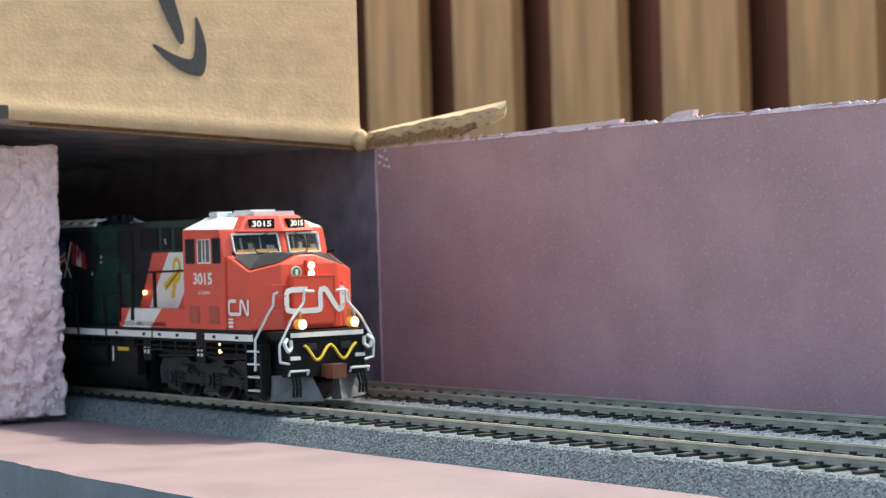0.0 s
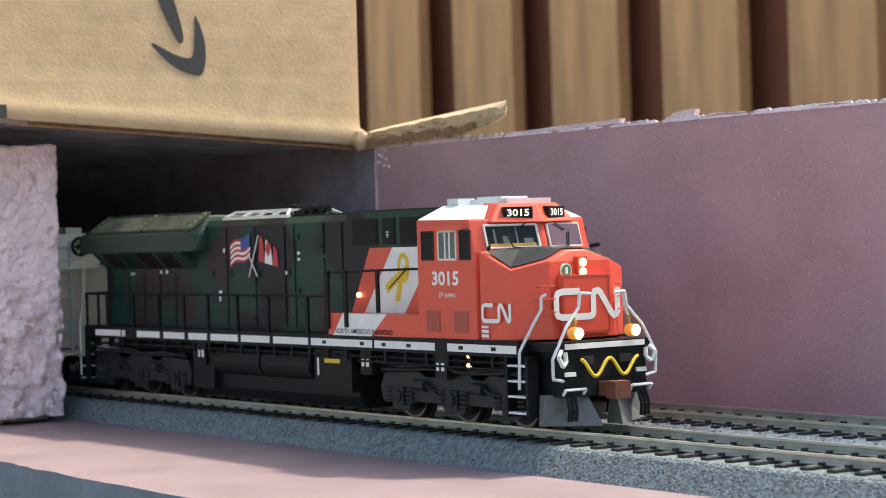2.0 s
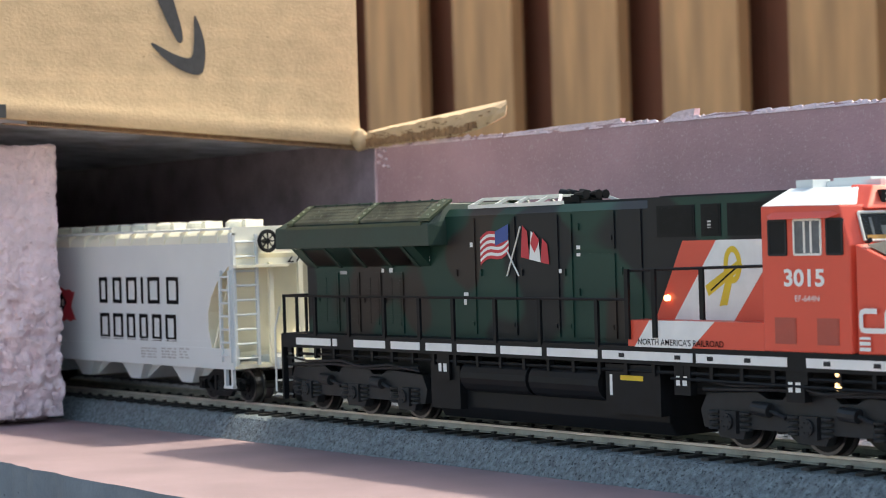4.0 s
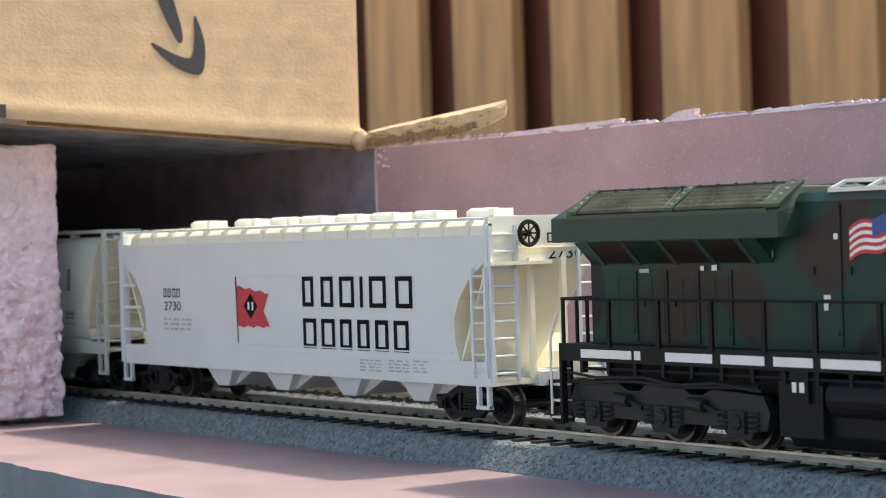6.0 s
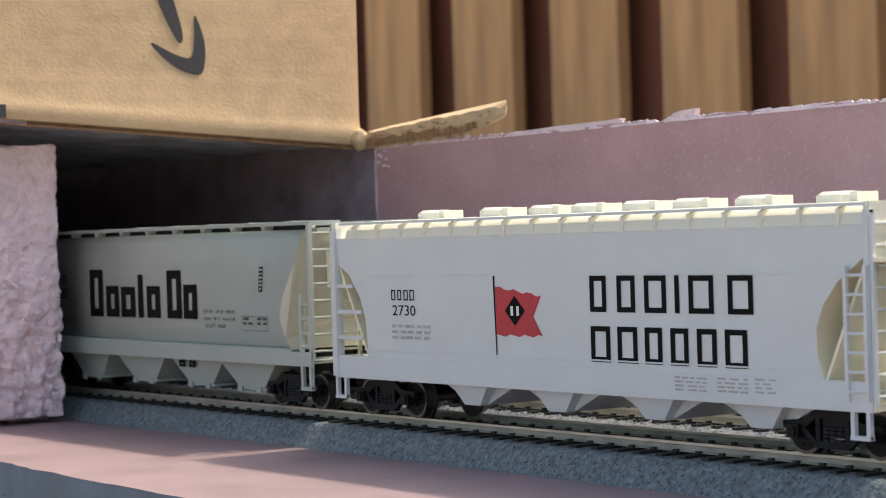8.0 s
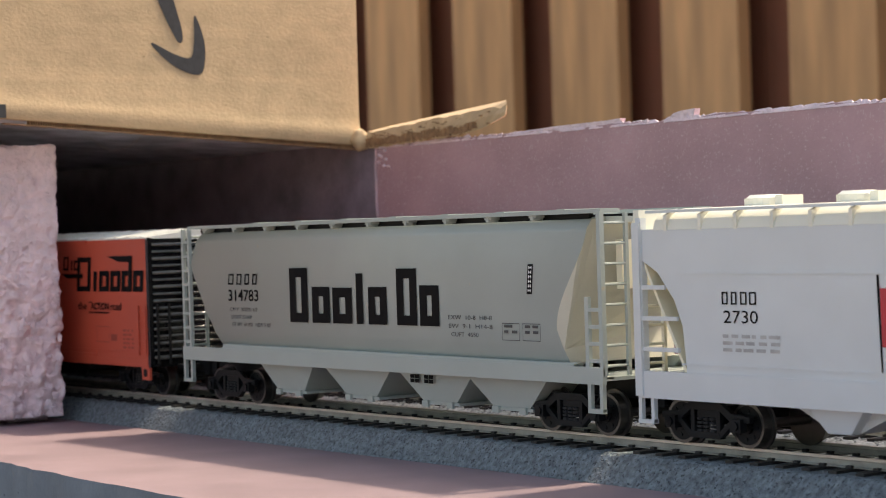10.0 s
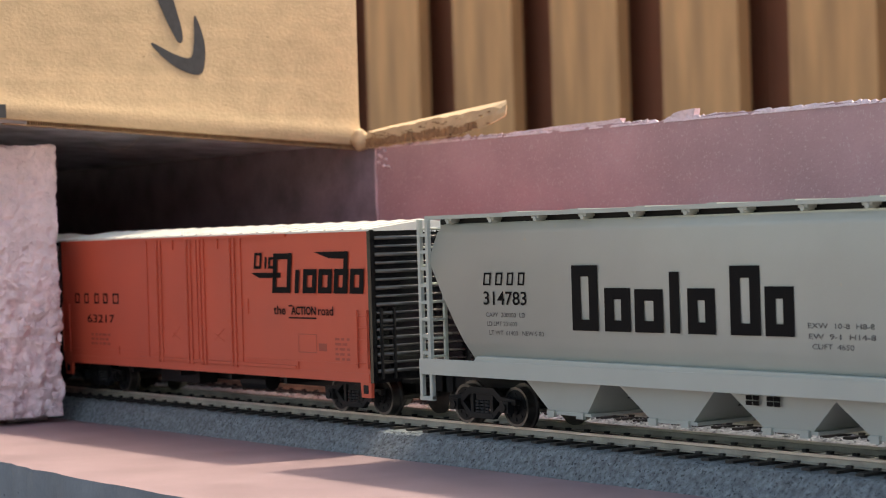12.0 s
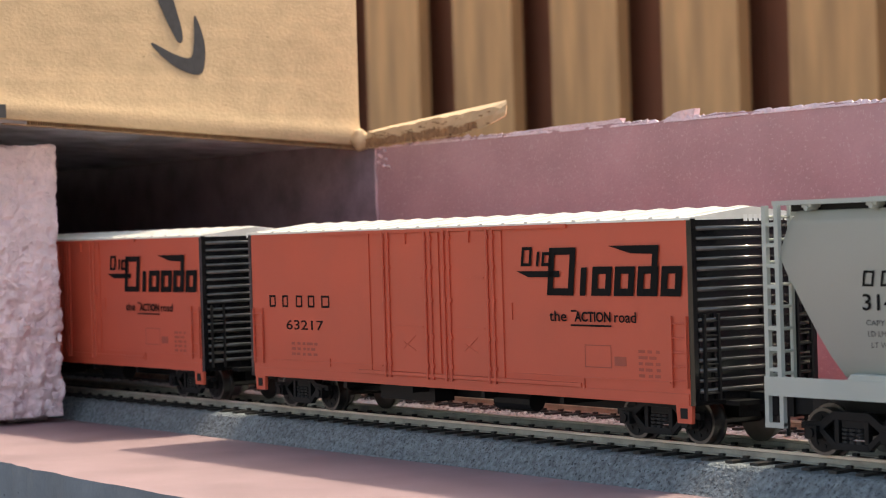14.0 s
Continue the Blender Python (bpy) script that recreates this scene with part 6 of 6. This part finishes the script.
# ---- the orange boxcar ----
def build_boxcar():
    car = empty("boxcar", "orange-red boxcar with plug doors, silver roof and black ribbed ends", "boxcar", "freight cars")
    P = lambda name, bm, mat, label="", **k: part(name, bm, mat, car, label, **k)
    X0, X1 = -61.1, 117.8
    bm = fresh()
    boxed(bm, X0, X1, -17.9, 17.9, 9.0, 48.2)
    P("body", bm, CAR_RED, "orange-red boxcar sides", bevel=0.25)
    for s in (-1, 1):
        for name, a, b, out, z0, z1 in (("sill_strip", X0 + 1, X1 - 1, 18.12, 9.1, 11.4), ("door_track", -24, 78, 18.6, 47.0, 47.8), ("door_track", -8, 82, 18.5, 11.6, 12.4),
                                        ("side_bead", -60, 3, 18.15, 13.4, 13.8), ("side_bead", 54.4, 111, 18.15, 13.4, 13.8)):
            one_box(name, (a, b, *sorted((s * 17.9, s * out)), z0, z1), CAR_RED, car, bevel=0.08)
        for a, b in ((3.6, 28.6), (29.6, 53.8)):
            bm = fresh()
            boxed(bm, a, b, *sorted((s * 17.88, s * 18.25)), 12.6, 46.8)
            door = P("plug_door", bm, CAR_RED, "orange-red plug door", bevel=0.15)
            bm = fresh()
            for x in (a + 1.4, a + 3.6, b - 5.4, b - 3.2):
                rod(bm, (x, s * 18.5, 11), (x, s * 18.5, 47.4), 0.36, 6)
                for z in (14, 21, 30, 38, 45):
                    boxed(bm, x - 0.7, x + 0.7, *sorted((s * 18.2, s * 18.75)), z, z + 0.9)
            part("locking_bar", bm, CAR_RED, door)
            bm = fresh()
            m_ = (a + b) / 2
            boxed(bm, a + 5, b - 7, *sorted((s * 18.2, s * 18.4)), 23.6, 24.0)
            boxed(bm, a + 5, b - 7, *sorted((s * 18.2, s * 18.4)), 35.6, 36.0)
            wire(bm, [(m_ - 3, s * 18.3, 18.4), (m_ + 2, s * 18.3, 21.6)], 0.12, 5)
            wire(bm, [(m_ - 3, s * 18.3, 20.0), (m_ + 2, s * 18.3, 18.0)], 0.12, 5)
            part("door_handle", bm, CAR_RED, door)
        for a, b, z0, z1 in ((-2.4, -1.8, 11.8, 47.0), (56.6, 57.2, 26.0, 30.0), (-22.0, -21.4, 12.6, 14.8), (82.0, 82.8, 10.8, 13.6)):
            one_box("side_stake", (a, b, *sorted((s * 17.9, s * 18.2)), z0, z1), CAR_RED, car)
        for a in (14.0, 40.5):
            one_box("door_hanger", (a, a + 1.2, *sorted((s * 18.2, s * 18.7)), 44.2, 46.9), CAR_RED, car)
        for a in (X0 + 1.4, 112.0):
            ladder(car, 0, a, a + 4.6, 12.6, 27.6, s * 18.3, 5, CAR_RED, r=0.2)
        for a in (112.4, X0 + 1):
            bm = fresh()
            prism(bm, [(a, 9.2), (a + 5, 9.2), (a + 4.8, 5.2), (a + 0.4, 5.2)], "y", *sorted((s * 17.0, s * 17.9)))
            step = P("corner_step", bm, CAR_RED)
            # black patch on the solid step, standing for the dark of a hole
            bm = fresh()
            boxed(bm, a + 1.4, a + 3.6, *sorted((s * 17.85, s * 17.98)), 6.2, 8.4)
            part("opening", bm, BLACK, step)
    bm = fresh()
    solid(bm, [(X0 - 0.6, -18.3, 48.2), (X1 + 0.6, -18.3, 48.2), (X1 + 0.6, 0, 50.3), (X0 - 0.6, 0, 50.3), (X1 + 0.6, 18.3, 48.2), (X0 - 0.6, 18.3, 48.2),
               (X0 - 0.6, -18.3, 47.7), (X1 + 0.6, -18.3, 47.7), (X1 + 0.6, 18.3, 47.7), (X0 - 0.6, 18.3, 47.7)],
          [(0, 1, 2, 3), (3, 2, 4, 5), (0, 6, 7, 1), (5, 4, 8, 9), (0, 3, 5, 9, 6), (1, 7, 8, 4, 2), (6, 9, 8, 7)])
    roof = P("roof", bm, SILVER, "silver galvanised peaked roof")
    for i in range(21):
        x = X0 + 4 + i * 8.6
        bm = fresh()
        solid(bm, [(x - 0.6, -18.2, 48.2), (x + 0.6, -18.2, 48.2), (x + 0.6, 0, 50.2), (x - 0.6, 0, 50.2), (x + 0.6, 18.2, 48.2), (x - 0.6, 18.2, 48.2),
                   (x - 0.6, -18.2, 48.55), (x + 0.6, -18.2, 48.55), (x + 0.6, 0, 50.65), (x - 0.6, 0, 50.65), (x + 0.6, 18.2, 48.55), (x - 0.6, 18.2, 48.55)],
              [(6, 7, 8, 9), (9, 8, 10, 11), (0, 1, 7, 6), (1, 2, 8, 7), (2, 4, 10, 8), (4, 5, 11, 10), (5, 3, 9, 11), (3, 0, 6, 9)])
        part("roof_rib", bm, SILVER, roof)
    for x, s in ((X1, 1), (X0, -1)):
        bm = fresh()
        boxed(bm, *sorted((x - s * 0.5, x + s * 0.5)), -17.95, 17.95, 9.0, 48.0)
        prism(bm, [(-17.95, 48.0), (17.95, 48.0), (0, 50.1)], "x", *sorted((x - s * 0.5, x + s * 0.5)))
        end = P("end_wall", bm, GLOSS_BLACK, "glossy black ribbed end wall")
        for y in (-1, 1):
            bm = fresh()
            boxed(bm, *sorted((x - s * 0.6, x + s * 0.9)), *sorted((y * 16.8, y * 18.0)), 9, 48)
            part("corner_post", bm, GLOSS_BLACK, end)
        for k in range(17):
            z = 12.0 + k * 2.12
            bm = fresh()
            rod(bm, (x + s * 0.5, -16.4, z), (x + s * 0.5, 16.4, z), 0.52 if k % 2 == 0 else 0.38, 12)
            part("end_rib", bm, RIB_BLACK, end, smooth=True)
        ladder(car, 0, -15.6, -11.6, 10, 28, x + s * 1.5, 6, BLACK, "x", r=0.3)
        ladder(car, 0, 11.6, 15.6, 10, 46, x + s * 1.5, 12, BLACK, "x", r=0.3)
        bm = fresh()
        rim = [(x + s * 2.6, 6 + 2.7 * math.cos(2 * math.pi * k / 20), 27 + 2.7 * math.sin(2 * math.pi * k / 20)) for k in range(21)]
        wire(bm, rim, 0.3, 5)
        for k in range(6):
            a = math.pi * k / 3
            rod(bm, (x + s * 2.6, 6, 27), (x + s * 2.6, 6 + 2.6 * math.cos(a), 27 + 2.6 * math.sin(a)), 0.2, 5)
        rod(bm, (x, 6, 27), (x + s * 2.8, 6, 27), 0.5, 6)
        P("brake_wheel", bm, BLACK)
        bm = fresh()
        boxed(bm, *sorted((x + s * 0.5, x + s * 4.5)), -9, 9, 8.6, 9.6)
        P("end_platform", bm, BLACK)
        coupler(car, x, s)
    mark("end_number", [rect(k * 1.5, k * 1.5 + 1.1, 0, 1.4) for k in range(9)], (X1 + 0.95, -3.0, 47.2), PALE_PRINT, car, FRONT)
    bm = fresh()
    boxed(bm, X0 + 2, X1 - 2, -3, 3, 5.4, 9.2)
    boxed(bm, -10, 14, -10, -4, 4.5, 9)
    rod(bm, (40, -9, 6.4), (54, -9, 6.4), 2.4, 12)
    for x in (-20, 10, 40, 70):
        boxed(bm, x, x + 1.5, -15, 15, 7, 9.2)
    P("underframe", bm, BLACK, "black underframe with brake gear")
    # lettering and marks
    y = -18.22
    row = [("frame", 0, 9.4, 1.34), ("bar", 10.4, 4.4, 0.78), ("frame", 15.6, 6.6, 0.8), ("frame", 23.2, 6.6, 0.8), ("frame", 30.8, 6.6, 0.8), ("frame", 38.4, 6.4, 0.8)]
    emblems("maker_emblem", emblem_row(row, 8.0, 2.0, 0.12), (70.4, y, 31.8), PRINT, car)
    emblems("maker_emblem", emblem_row([("frame", 0, 3.8, 1), ("bar", 5.4, 1.4, 0.75), ("frame", 7.6, 3.4, 0.72)], 4.4, 0.9, 0.15), (61.0, y, 38.4), PRINT, car)
    mark("speed_line", [[(-1, 1.4), (14.6, 1.4), (14.6, 0), (3.4, 0)]], (60.4, y, 35.9), PRINT, car)
    mark("speed_line", [[(-2.0, 10.9), (14.6, 10.9), (13.2, 1.0), (11.4, 1.0), (12.4, 9.0), (5.4, 9.2)]], (94.2, y - 0.03, 31.8), PRINT, car)
    lettering("the", (71.0, y, 26.0), 6.2, 2.4, PRINT, car, SIDE, 0.01, "slogan")
    lettering("ACTION", (80.0, y, 26.0), 12.4, 2.3, PRINT, car, SIDE, 0.03, "slogan")
    mark("slogan_line", [rect(78.6, 92.6, 25.0, 25.4), rect(78.8, 80.8, 28.2, 28.6)], (0, y, 0), PRINT, car)
    lettering("road", (93.6, y, 26.0), 7.2, 2.4, PRINT, car, SIDE, 0.01, "slogan")
    emblems("reporting_mark", emblem_row([("frame", 0, 3.2, 1), ("frame", 6.6, 3.0, 1), ("frame", 13.6, 3.2, 1), ("frame", 19.6, 3.2, 1), ("frame", 26.2, 4.0, 1)], 3.2, 0.65), (-51.4, -17.98, 28.0), PRINT, car)
    lettering("63217", (-43.0, -17.98, 22.0), 18.6, 2.6, PRINT, car, SIDE, 0.01, "car_number")
    mark("small_print", small_lines(0, 0, 13, 3, 1.4, 8), (-40.6, -17.98, 18.0), DULL_PRINT, car)
    mark("small_print", small_lines(0, 0, 7, 5, 1.3, 9), (101, -17.98, 19.6), DULL_PRINT, car)
    mark("stencil_box", [rect(0, 9, 0, 0.2), rect(0, 9, 4.8, 5.0), rect(0, 0.2, 0.2, 4.8), rect(8.8, 9, 0.2, 4.8), rect(10, 14, 0.6, 2.6)], (83, -17.98, 16.0), DULL_PRINT, car)
    for c in (101.0, -44.3):
        freight_truck(car, c)
    return car


def claim():
    """Take the wheelsets made since the last call."""
    got = list(WHEELS)
    WHEELS.clear()
    return got


locomotive = build_locomotive()
rolling = [(locomotive, 3.0, claim())]
white_hopper = build_white_hopper()
rolling.append((white_hopper, 7.5, claim()))
grey_hopper = build_grey_hopper()
rolling.append((grey_hopper, 11.2, claim()))
boxcar = build_boxcar()
box_wheels = claim()
second = copy_thing(boxcar, pose(0, 0, 0))
# the second boxcar is shifted back by one car length and coupling
BACK = 207.1
rolling.append((boxcar, 14.0, box_wheels))
rolling.append((second, 14.0 + BACK / 60.0, [(o, o.matrix_basis.translation.x / MM, 4.8) for o in second.children if o.name.startswith("wheelset")]))

SPEED = 60.0        # millimetres a second


def motions():
    for ob, ref, axles in rolling:
        walk(ob, [(t, pose(SPEED * (t - ref) * MM, 0, 0)) for t in (0.0, 3.0, 5.5, 8.0, 10.5, 14.0)])
        for axle, x, r in axles:
            walk(axle, [(k * 0.1, pose(x * MM, 0, r * MM) @ Matrix.Rotation(SPEED * k * 0.1 / r, 4, "Y")) for k in range(141)])


motions()
